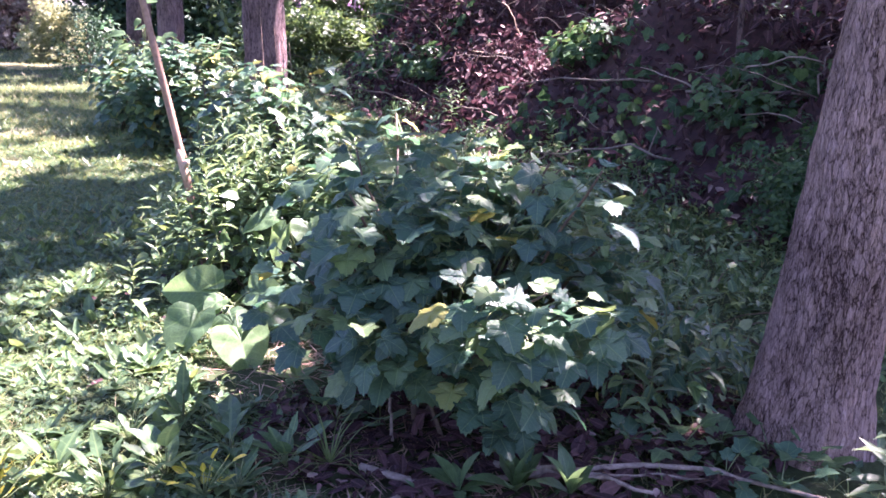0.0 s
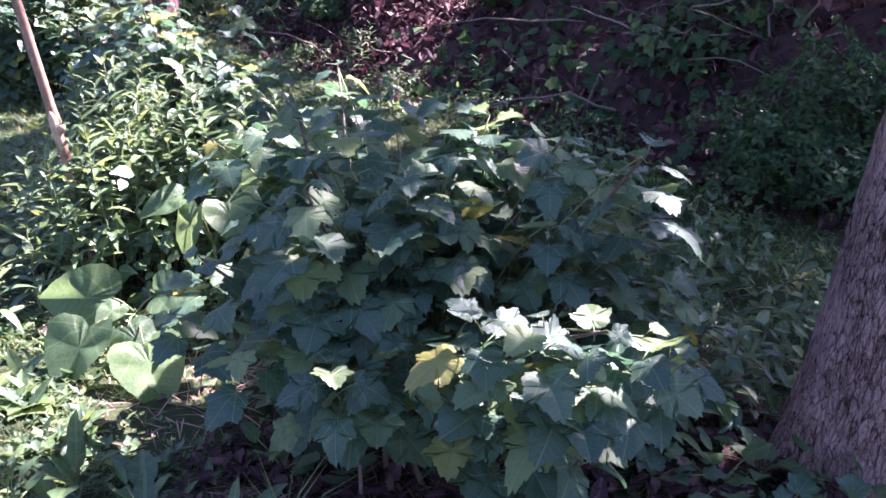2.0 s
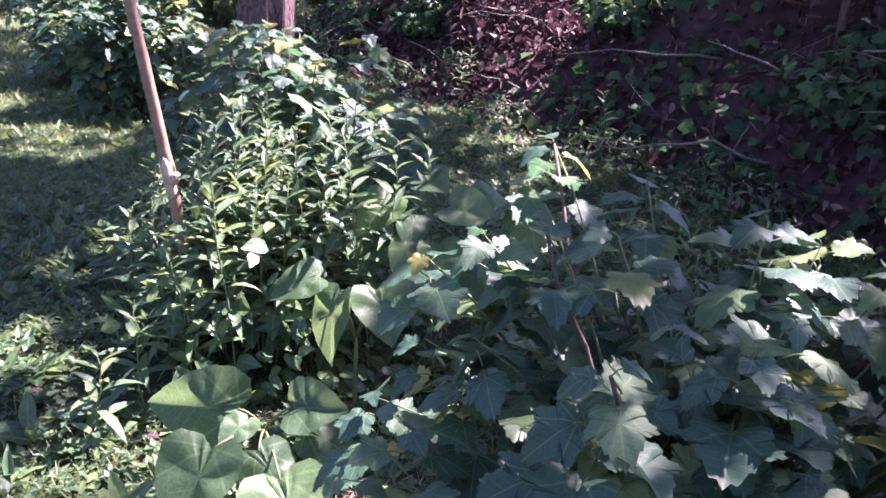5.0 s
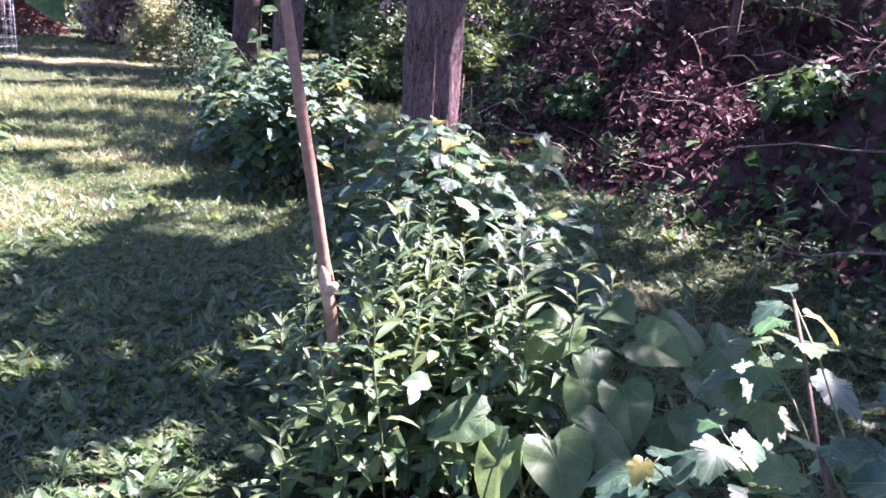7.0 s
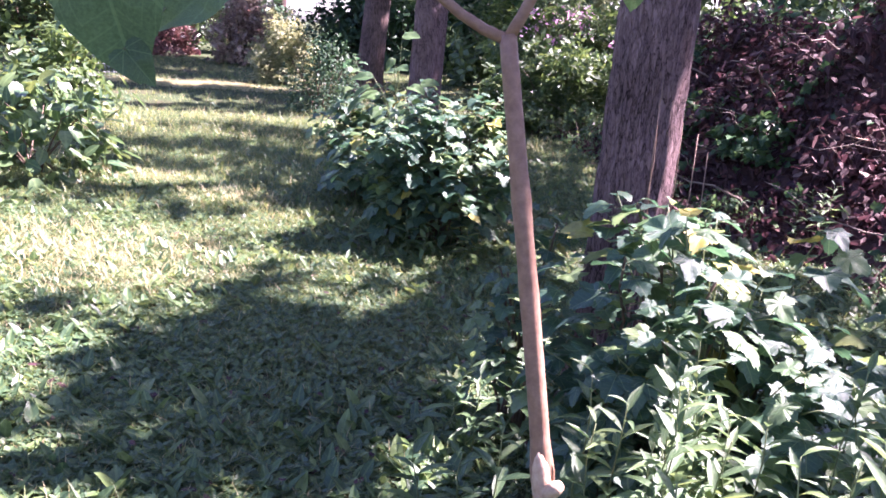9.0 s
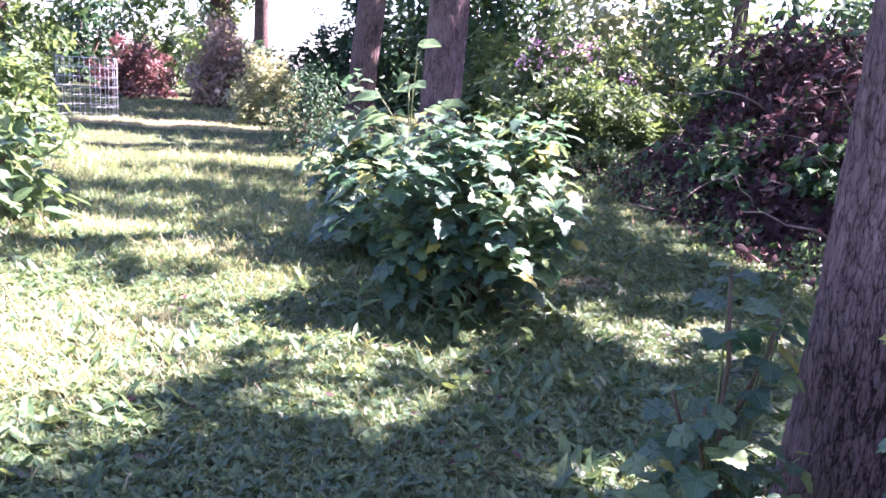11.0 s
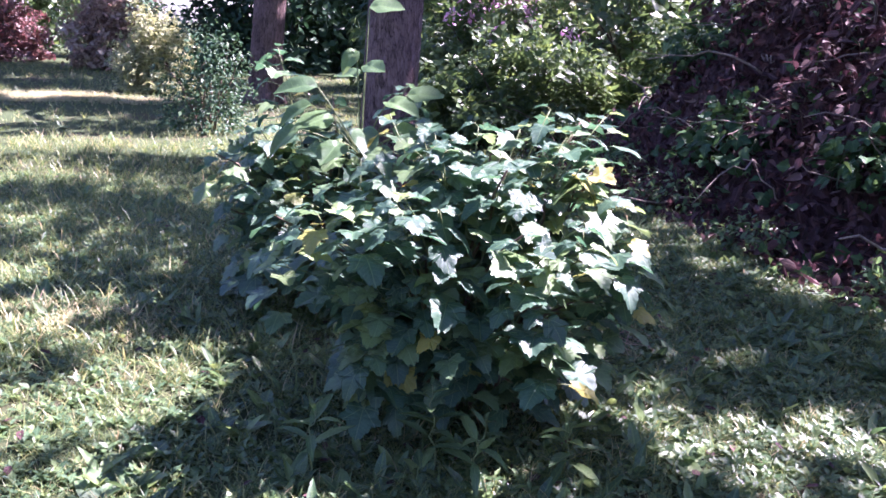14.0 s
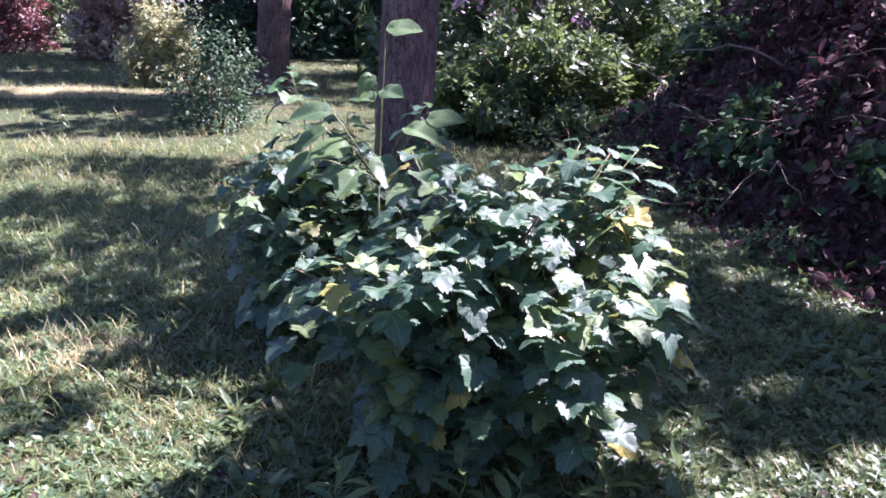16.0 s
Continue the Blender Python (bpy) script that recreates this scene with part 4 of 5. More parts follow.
# ---- tall lance-leaved weeds ----
def build_weed(x, y, h, seed, lean=0.12, label="tall leafy weed stem with narrow lance-shaped leaves"):
    rng = np.random.default_rng(seed)
    plant = thing("tall_weed", (x, y, 0), label, "weed", "weeds round the sapling")
    tip = (rng.normal(0, lean), rng.normal(0, lean), h)
    line = arc((0, 0, -0.02), tip, 0.0, 9, 0.006, rng)
    part("stem", tubes_mesh("stem", [(line, np.linspace(0.0035, 0.0015, 9))], MAT["green_stem"], 5), plant)
    n = int(20 * h / 0.7) + 6
    s = np.linspace(0.25, 1.0, n)
    base = np.stack([np.interp(s, np.linspace(0, 1, 9), line[:, k]) for k in range(3)], axis=1)
    a = np.arange(n) * 2.4 + rng.uniform(0, 6)
    up = 0.15 + 0.75 * s ** 2
    d = np.column_stack((np.cos(a), np.sin(a), up)) + rng.normal(0, 0.12, (n, 3))
    nrm = np.column_stack((-np.cos(a) * up, -np.sin(a) * up, np.ones(n)))
    size = 0.135 * np.sin(np.pi * np.clip(0.30 + 0.55 * s, 0, 1)) * rng.uniform(0.8, 1.2, n)
    leaf_objects("leaf", "lance", LANCE_LEAVES, MAT["lance_single"], plant, base, d, nrm, size * 1.1)


rng = np.random.default_rng(40)
for k in range(42):
    a, r = rng.uniform(0, 6.28), math.sqrt(rng.uniform(0, 1))
    x, y = -1.02 + 0.42 * r * math.cos(a), 4.25 + 0.48 * r * math.sin(a)
    build_weed(x, y, rng.uniform(0.62, 0.92) if x > -1.2 or y > 4.4 else rng.uniform(0.35, 0.5), 100 + k, 0.06)
for k, (x, y, h) in enumerate([(-1.72, 5.5, 0.32), (-1.85, 5.6, 0.36), (-1.65, 5.65, 0.3), (-0.55, 4.1, 0.8), (-0.5, 4.25, 0.75), (-1.35, 3.75, 0.35), (-1.42, 3.55, 0.3), (-0.1, 7.4, 0.5), (0.10, 9.3, 0.5), (0.2, 9.45, 0.55), (0.0, 9.55, 0.5), (0.14, 9.65, 0.45), (-0.18, 4.7, 0.62), (-0.1, 4.78, 0.68), (-0.2, 4.82, 0.6), (-1.6, 4.6, 0.5), (-1.5, 4.5, 0.58), (-1.68, 4.72, 0.45), (-1.55, 4.35, 0.5), (1.0, 7.3, 0.5), (-2.72, 8.08, 0.28), (-2.6, 8.02, 0.2), (-3.1, 7.98, 0.2), (-2.3, 8.1, 0.22), (-1.5, 5.5, 0.4)]):
    build_weed(x, y, h, 200 + k, 0.05)


# ---- large-leaved plant at the foot of the bush ----
OVAL_LEAVES = [fan_leaf(OVATE, 1.45, 0.28, 0.40, 0.1, 0.03), fan_leaf(OVATE, 1.65, 0.15, 0.20, -0.15, 0.03), fan_leaf(OVATE, 1.3, 0.30, 0.60, 0.1, 0.03)]


def build_heart_plant(x, y, leaves, label, stem, key="heart", shapes=HEART_LEAVES):
    """Broad leaves on stalks that leave one stem at the height given."""
    plant = thing("large_leaved_plant", (x, y, 0), label, "plant")
    pos = np.array([l[:3] for l in leaves], float)
    leaf_objects("leaf", key, shapes, MAT["heart_single"], plant, pos, np.array([l[3:6] for l in leaves], float), np.array([l[6:9] for l in leaves], float), np.array([l[9] for l in leaves], float))
    part("stem", tubes_mesh("stem", [(arc((0, 0, -0.03), (0, 0, stem), 0.0, 4), np.linspace(0.008, 0.005, 4))], MAT["green_stem"], 7), plant)
    for p in pos:
        part("stalk", tubes_mesh("stalk", [(arc((0, 0, stem - 0.02), p, 0.015, 6), np.linspace(0.004, 0.0025, 6))], MAT["green_stem"], 6), plant)


build_heart_plant(-0.92, 3.46, [
    (-0.07, -0.01, 0.20, -0.90, -0.10, 0.10, -0.30, -0.85, 0.45, 0.25), (-0.12, -0.13, 0.15, -0.25, -0.62, -0.50, -0.25, -0.6, 0.8, 0.24),
    (0.0, -0.12, 0.14, 0.50, -0.60, -0.42, 0.05, -0.65, 0.8, 0.19), (0.07, -0.22, 0.12, 0.28, -0.70, -0.34, 0.05, -0.55, 0.85, 0.25),
    (0.08, 0.0, 0.20, 0.8, -0.3, 0.2, 0, -0.7, 0.8, 0.16), (0.12, -0.04, 0.15, 0.9, -0.4, -0.1, 0.2, -0.6, 0.8, 0.17), (-0.04, -0.03, 0.18, -0.5, -0.7, -0.1, -0.1, -0.5, 0.9, 0.11)],
    "large-leaved plant with broad pale green heart-shaped leaves", 0.15)
build_heart_plant(-0.42, 4.20, [
    (-0.16, -0.02, 0.60, -0.55, -0.55, -0.35, -0.35, -0.7, 0.7, 0.18), (-0.04, 0.08, 0.64, 0.25, -0.5, 0.05, -0.1, -0.6, 0.85, 0.15), (-0.10, -0.16, 0.50, -0.3, -0.8, -0.3, -0.1, -0.6, 0.8, 0.13), (0.16, -0.28, 0.46, 0.6, -0.6, -0.4, 0.1, -0.6, 0.8, 0.14), (0.04, -0.10, 0.60, 0.75, -0.45, -0.05, 0.0, -0.6, 0.9, 0.17), (0.14, 0.02, 0.62, 0.85, -0.1, -0.2, 0.2, -0.5, 0.9, 0.18),
    (0.0, -0.2, 0.50, 0.2, -0.8, -0.5, 0.1, -0.8, 0.6, 0.17), (0.22, -0.10, 0.52, 0.8, -0.5, -0.4, 0.3, -0.6, 0.8, 0.18), (0.12, -0.22, 0.42, 0.5, -0.8, -0.3, 0.1, -0.6, 0.8, 0.18), (-0.2, -0.12, 0.46, -0.6, -0.6, -0.5, -0.3, -0.8, 0.6, 0.15), (0.3, 0.05, 0.55, 0.9, 0.1, -0.3, 0.3, -0.3, 0.9, 0.17), (-0.08, -0.08, 0.56, -0.1, -0.9, -0.2, 0.0, -0.5, 0.9, 0.14)],
    "large-leaved seedling with broad heart-shaped leaves beside a bush", 0.36)
build_heart_plant(-0.68, 3.78, [
    (-0.05, -0.02, 0.42, -0.35, -0.45, -0.75, -0.75, -0.4, 0.6, 0.21), (0.06, -0.04, 0.44, 0.25, -0.6, -0.5, 0.1, -0.5, 0.85, 0.18), (0.12, 0.03, 0.46, 0.8, -0.3, -0.2, 0.2, -0.6, 0.8, 0.20), (-0.12, 0.06, 0.44, -0.7, -0.2, -0.1, -0.2, -0.5, 0.9, 0.16)],
    "large-leaved seedling with drooping leaves between two bushes", 0.28)
build_heart_plant(-3.22, 9.30, [
    (-0.18, -0.05, 1.08, -0.9, -0.3, 0.15, -0.2, -0.5, 0.9, 0.18), (-0.10, -0.10, 0.96, -0.75, -0.5, -0.1, -0.1, -0.6, 0.9, 0.18), (0.03, -0.12, 0.92, 0.3, -0.8, -0.2, 0.0, -0.6, 0.9, 0.17), (0.12, -0.04, 1.03, 0.7, -0.5, 0.05, 0.2, -0.5, 0.9, 0.17), (0.20, 0.0, 1.06, 0.9, -0.1, 0.15, 0.2, -0.4, 0.9, 0.16),
    (0.16, -0.08, 0.93, 0.8, -0.4, -0.2, 0.1, -0.5, 0.9, 0.17), (-0.03, 0.06, 1.12, -0.5, 0.3, 0.2, 0, -0.4, 1, 0.15), (0.03, 0.0, 1.42, 0.9, -0.1, 0.12, 0, -0.5, 1.0, 0.15), (-0.02, -0.02, 1.24, -0.3, -0.6, -0.4, 0, -0.8, 0.6, 0.11), (-0.22, 0.0, 1.0, -0.8, -0.2, -0.25, -0.1, -0.4, 1.0, 0.17), (0.02, -0.03, 1.18, 0.6, -0.5, 0.0, 0.1, -0.6, 0.8, 0.12),
    (-0.26, -0.06, 0.90, -0.8, -0.5, -0.3, -0.1, -0.5, 0.9, 0.16), (0.24, -0.06, 0.92, 0.7, -0.7, -0.2, 0.1, -0.5, 0.9, 0.15), (-0.06, -0.14, 0.86, -0.3, -0.8, -0.3, 0.0, -0.6, 0.8, 0.16), (0.10, -0.14, 0.85, 0.4, -0.8, -0.3, 0.1, -0.6, 0.8, 0.15)],
    "tall large-leaved seedling rising above a bush", 0.80, "oval", OVAL_LEAVES)


# ---- leafy shrubs of the wood edge ----
def shrub_mesh(name, rng, rx, ry, h, n, size, mat, leaves=None, shell=0.5, floor=0.05):
    d = rng.normal(0, 1, (n, 3))
    d /= np.linalg.norm(d, axis=1, keepdims=True)
    d[:, 2] = np.abs(d[:, 2])
    lump = 1 + 0.22 * np.sin(3.7 * d[:, 0] * 2 + 1) * np.sin(4.1 * d[:, 1] * 2) + 0.15 * np.sin(9 * d[:, 2] + 3 * d[:, 0])
    p = d * (rng.uniform(shell ** 3, 1, (n, 1)) ** (1 / 3)) * lump[:, None] * (rx, ry, h) + (0, 0, floor)
    way = rng.normal(0, 0.7, (n, 3)) + d * (1, 1, 0.2) - (0, 0, 0.25)
    nrm = rng.normal(0, 0.4, (n, 3)) + d * 0.7 + (0, 0, 0.7)
    return scatter_mesh(name, leaves or [SPRAY], p, way, nrm, size * rng.uniform(0.7, 1.3, n), mat)


def build_shrub(name, x, y, z, rx, ry, h, n, size, mat, label, seed, leaves=None, category="shrub"):
    rng = np.random.default_rng(seed)
    s = thing(name, (x, y, z), label, category)
    part("foliage", shrub_mesh("foliage", rng, rx, ry, h, n, size, MAT[mat], leaves), s)
    stems = []
    for k in range(9):
        a = k * 2.4 + seed
        stems.append((arc((rng.normal(0, 0.06), rng.normal(0, 0.06), -0.05), (rx * 0.75 * math.cos(a), ry * 0.75 * math.sin(a), h * rng.uniform(0.5, 0.85)), 0.1 * h, 6, 0.02, rng), np.linspace(0.012 * h, 0.004, 6)))
    tagged(part("stem_growth", tubes_mesh("stem_growth", stems, MAT["cane"], 5), s), "", "", "", "stuff")
    return s


build_shrub("leafy_undergrowth", -1.0, 4.2, 0, 0.46, 0.5, 0.55, 700, 0.075, "weed", "dense mixed undergrowth round the foot of the sapling", 50, OVATE_LEAVES, "undergrowth")
build_shrub("leafy_undergrowth", -0.75, 4.65, 0, 0.4, 0.35, 0.5, 400, 0.08, "currant", "dense shaded undergrowth between two bushes", 49, OVATE_LEAVES, "undergrowth")
build_shrub("low_undergrowth", 1.15, 3.55, 0, 0.75, 0.75, 0.2, 900, 0.065, "weed", "low dark weeds in the shade of a leaning tree", 47, OVATE_LEAVES + LANCE_LEAVES, "undergrowth")
build_shrub("low_undergrowth", 1.35, 4.6, 0, 0.6, 0.8, 0.16, 700, 0.06, "weed", "low weeds on the shaded lawn edge", 46, OVATE_LEAVES, "undergrowth")
build_shrub("low_undergrowth", 0.8, 2.95, 0, 0.35, 0.4, 0.22, 350, 0.07, "currant", "dark low weeds beside a bush", 45, OVATE_LEAVES + LANCE_LEAVES, "undergrowth")
for k, (x, y, w, h) in enumerate([(-1.30, 12.4, 0.45, 0.30), (-1.75, 13.6, 0.5, 0.36), (-2.2, 15.0, 0.6, 0.5), (-1.0, 11.2, 0.3, 0.2), (-0.5, 10.0, 0.35, 0.25), (0.3, 8.3, 0.4, 0.22), (0.9, 7.2, 0.45, 0.2), (1.5, 6.2, 0.45, 0.22)]):
    build_shrub("low_undergrowth", x, y, 0, w, w, h, int(900 * w), 0.055, "weed", "low green weeds along the foot of the brush heap", 430 + k, OVATE_LEAVES + LANCE_LEAVES, "undergrowth")
build_shrub("red_shrub", -17.6, 28.9, 0, 1.3, 1.1, 1.6, 600, 0.24, "maroon", "far shrub with sunlit red-brown leaves", 58)
build_shrub("rusty_shrub", -13.5, 26.9, 0, 1.0, 0.9, 2.2, 600, 0.26, "tan", "far shrub with pinkish dry foliage", 59)
build_shrub("pale_shrub", -9.4, 20.8, 0, 0.72, 0.7, 1.35, 1500, 0.13, "shrub_pale", "sunlit pale yellow-green shrub on the lawn edge", 51)
build_shrub("dark_shrub", -6.45, 15.7, 0, 0.62, 0.5, 1.2, 2600, 0.052, "shrub_dark", "loose dark blue-green shrub on the lawn edge", 52, OVATE_LEAVES)
build_shrub("burdock_clump", -6.5, 9.1, 0, 0.75, 0.9, 0.9, 500, 0.16, "weed", "clump of broad-leaved weeds at the lawn edge", 53, OVATE_LEAVES, "weeds")
build_shrub("bramble_bush", -2.6, 16.4, 0, 1.3, 0.9, 1.15, 1500, 0.2, "shrub", "tangled green bramble bush at the wood edge", 54)
build_shrub("bramble_bush", -0.3, 17.2, 0, 1.4, 1.0, 1.4, 1600, 0.2, "shrub", "tangled green bramble bush behind the brush heap", 55)
build_shrub("flowering_shrub", -3.0, 19.8, 0, 1.5, 1.1, 2.0, 2000, 0.22, "shrub", "green shrub with a few pink blossoms", 56)
build_shrub("dark_bush", 2.55, 5.0, 0.05, 0.75, 0.6, 0.7, 1300, 0.085, "ivy", "low dark-leaved bush at the foot of the bank", 57)

WOOD = []
for k, (mat, label) in enumerate([("shrub", "leafy green shrub in the wood edge"), ("shrub_dark", "dark green shrub in the wood edge"), ("shrub", "tall loose green shrub in the wood edge"), ("shrub_pale", "sunlit pale green shrub in the wood edge")]):
    WOOD.append(build_shrub("woodland_shrub", -40 - 5 * k, -40, 0, 1.9, 1.7, 2.6 + 0.5 * k, 310, 0.52, mat, label, 60 + k))
rng = np.random.default_rng(70)
for k in range(84):
    a = k / 84 * 2 * math.pi
    r = (24 if k % 2 else 28) + rng.uniform(-1.5, 2.5)
    x, y = -3 + r * math.cos(a), 7 + r * 1.05 * math.sin(a)
    if y < 4 and k % 2:
        continue
    if y > 15 and -42 < math.degrees(math.atan2(x + 2.2, y - 5)) <= -25.5:
        x, y = x * 1.3, y * 1.3
    if y > 15 and -25.5 < math.degrees(math.atan2(x + 2.2, y - 5)) < -19.5:
        continue
    s = rng.uniform(0.9, 1.5)
    ob = copy_thing(WOOD[(0, 1, 2, 1, 0, 3)[int(rng.integers(0, 6))]], Matrix.LocRotScale((x, y, 0), Euler((0, 0, rng.uniform(0, 6.3))), None))
    ob.scale = (s, s, s * (rng.uniform(0.8, 1.3) if x < -6 else rng.uniform(0.6, 1.0)))
for k, (x, y, s) in enumerate([(-5.0, 24.5, 0.8), (-2.5, 23.5, 0.9), (-0.5, 22.0, 0.9), (1.5, 20.0, 0.9), (3.5, 18.5, 1.1), (5.5, 17.0, 1.1), (7.5, 14.0, 1.2), (8.5, 11.0, 1.2), (8.8, 7.5, 1.2), (8.5, 4.5, 1.2), (-20.0, 25.5, 0.9), (-14.8, 31.5, 0.6), (-12.4, 33.0, 0.6), (-16.5, 33.0, 0.7), (-16.5, 18.0, 0.9), (-11.0, 29.0, 0.8), (-9.0, 12.6, 0.45)]):
    ob = copy_thing(WOOD[(k * 3) % 4], Matrix.LocRotScale((x, y, 0), Euler((0, 0, k * 1.7)), None))
    ob.scale = (s, s, s)
for ob in WOOD:
    ob.location.x += 15


# ---- wire cage ----
def build_cage(x, y):
    cage = thing("wire_cage", (x, y, 0), "round cage of white welded wire standing on the lawn", "plant cage")
    r, h = 0.58, 1.2
    for k in range(7):
        a = np.linspace(0, 2 * np.pi, 33)
        line = np.column_stack((r * np.cos(a), r * np.sin(a), np.full(33, 0.04 + k * (h - 0.05) / 6)))
        part("hoop", tubes_mesh("hoop", [(line, 0.0028)], MAT["wire"], 5), cage)
    for k in range(18):
        a = k / 18 * 2 * math.pi
        line = np.array([(r * math.cos(a), r * math.sin(a), z) for z in (-0.02, h / 2, h)])
        part("upright_wire", tubes_mesh("upright_wire", [(line, 0.0028)], MAT["wire"], 5), cage)


build_cage(-12.7, 19.5)


# ---- brush on the bank ----
def on_bank(rng, n, lo, hi):
    x, y = rng.uniform(-2.5, 7, 8 * n), rng.uniform(1, 17.0, 8 * n)
    d = bank_distance(x, y)
    k = (d > lo) & (d < hi)
    x, y = x[k][:n], y[k][:n]
    return np.column_stack((x, y, bank_height(x, y)))


def cover_bank():
    rng = np.random.default_rng(80)
    face = on_bank(rng, 26000, -0.3, 1.9)
    p = np.vstack((on_bank(rng, 20000, -0.3, 2.6), face[(face[:, 1] > 9.0) & (face[:, 0] < 2.0)], on_bank(rng, 15000, 2.4, 5.0)))
    p = p + rng.normal(0, 0.05, p.shape) * (1, 1, 1.3)
    p[:, 2] += 0.04
    ob = part("dead_leaves", scatter_mesh("dead_leaves", [fan_leaf(OVATE, 1.0, 0.7, 0.5), fan_leaf(OVATE, 1.3, -0.5, 0.6), fan_leaf(OVATE, 0.8, 0.9, -0.4)], p, rng.normal(0, 1, p.shape) - (0, 0, 0.9), rng.normal(0, 0.8, p.shape) + (-0.6, -0.6, 0.4), rng.uniform(0.05, 0.115, len(p)), MAT["dead"]), bank, "curled dead brown leaves")
    tagged(ob, "", "", "", "stuff")
    p = on_bank(rng, 9000, -0.3, 3.5)
    patch = np.sin(1.3 * p[:, 0] + 0.5) * np.sin(1.1 * p[:, 1]) + rng.normal(0, 0.5, len(p)) > 0.25
    p = p[patch] + rng.normal(0, 0.04, (patch.sum(), 3)) + (0, 0, 0.09)
    ob = part("ivy_leaves", scatter_mesh("ivy_leaves", LOBED_SIMPLE, p, rng.normal(0, 1, p.shape) - (0.2, 0.3, 0.4), rng.normal(0, 0.4, p.shape) + (-0.4, -0.5, 0.8), rng.uniform(0.05, 0.12, len(p)), MAT["ivy"]), bank, "dark green trailing leaves")
    tagged(ob, "", "", "", "stuff")
    base = on_bank(rng, 230, 0.1, 2.6)
    for q in base:
        a, l = rng.uniform(0, 6.3), rng.uniform(0.3, 1.3)
        e = q + np.array((math.cos(a) * l, math.sin(a) * l, rng.uniform(-0.1, 0.5)))
        r = rng.uniform(0.004, 0.013)
        part("stick", tubes_mesh("stick", [(arc(q + (0, 0, 0.05), e, rng.uniform(-0.05, 0.15), 7, 0.02, rng), np.linspace(r, r * 0.4, 7))], MAT["stick"], 5), bank, "bare dead stick")

    for q in on_bank(rng, 3000, 0.2, 2.0)[:]:
        if abs(q[0] - 1.1) > 0.9 or abs(q[1] - 10.0) > 1.0 or rng.uniform() > 0.05:
            continue
        l = rng.uniform(0.25, 0.8)
        e = q + np.array((rng.uniform(-1, 1) * l, rng.uniform(-0.6, 0.3) * l, rng.uniform(0.0, 0.5)))
        part("stick", tubes_mesh("stick", [(arc(q + (0, 0, 0.08), e + (0, 0, 0.08), rng.uniform(-0.03, 0.1), 6, 0.015, rng), np.linspace(0.010, 0.004, 6))], MAT["cut_wood"], 5), bank, "pale bare stick")


# Heaps of dead foliage and green brambles that break the bank's outline: x, y, half-width, height, material.
HEAPS = [(0.50, 10.15, 0.5, 0.55, "dead"), (-0.35, 12.3, 0.55, 0.45, "dead"), (0.5, 11.6, 0.8, 0.4, "dead"), (2.3, 9.4, 0.8, 0.45, "dead"), (-0.2, 13.9, 0.9, 0.35, "dead"), (2.9, 7.6, 0.8, 0.5, "dead"), (3.4, 5.8, 0.9, 0.6, "dead"), (0.3, 13.0, 0.8, 0.35, "dead"),
         (1.9, 12.4, 1.0, 0.9, "shrub"), (3.2, 10.2, 1.0, 0.9, "shrub"), (1.3, 14.6, 1.0, 0.7, "shrub"), (3.9, 7.6, 1.0, 0.9, "shrub"), (-0.15, 11.2, 0.45, 0.28, "ivy"), (1.5, 8.9, 0.45, 0.25, "ivy"), (4.6, 5.2, 1.0, 0.9, "shrub"),
         (2.5, 6.6, 0.6, 0.45, "ivy"), (-0.75, 12.7, 0.6, 0.4, "ivy"), (-0.5, 14.9, 0.7, 0.5, "ivy")]


def heap_on_bank():
    for k, (x, y, w, h, mat) in enumerate(HEAPS):
        z = float(bank_height(np.array(x), np.array(y)))
        label = {"dead": "tangle of hanging dead brown leaves on the bank", "shrub": "green brambles growing on the bank", "ivy": "dark trailing creeper on the bank"}[mat]
        build_shrub({"dead": "dead_foliage", "shrub": "bramble_bush", "ivy": "creeper"}[mat], x, y, z - 0.1, w, w, h + 0.1, int((800 if mat == "ivy" else 480) * w), {"dead": 0.10, "ivy": 0.075, "shrub": 0.118}[mat], mat, label, 300 + k, OVATE_LEAVES if mat != "ivy" else LOBED_SIMPLE, "brush")


heap_on_bank()


def build_stem(x, y, h, r, lean):
    rng = np.random.default_rng(int(abs(x * 100)))
    z = float(bank_height(np.array(x), np.array(y)))
    t = thing("dead_sapling", (x, y, z), "thin bare dead trunk standing in the brush", "dead tree")
    part("trunk", tubes_mesh("trunk", [(arc((0, 0, -0.1), (lean, 0, h), 0.0, 9, 0.015, rng), np.linspace(r, r * 0.6, 9))], MAT["bark_far"], 9), t)
    for k in range(4):
        a, s = k * 2.2 + x, 0.35 + 0.15 * k
        part("branch", tubes_mesh("branch", [(arc((lean * s, 0, h * s), (lean * s + 0.5 * math.cos(a), 0.5 * math.sin(a), h * s + 0.35), 0.03, 6, 0.015, rng), np.linspace(r * 0.4, 0.003, 6))], MAT["bark_far"], 6), t)


build_stem(2.4, 7.0, 3.2, 0.028, 0.05)
build_stem(2.1, 8.6, 3.0, 0.022, -0.1)
build_stem(1.2, 10.6, 2.6, 0.05, 0.1)
build_stem(2.2, 12.2, 3.2, 0.09, 0.0)
cover_bank()


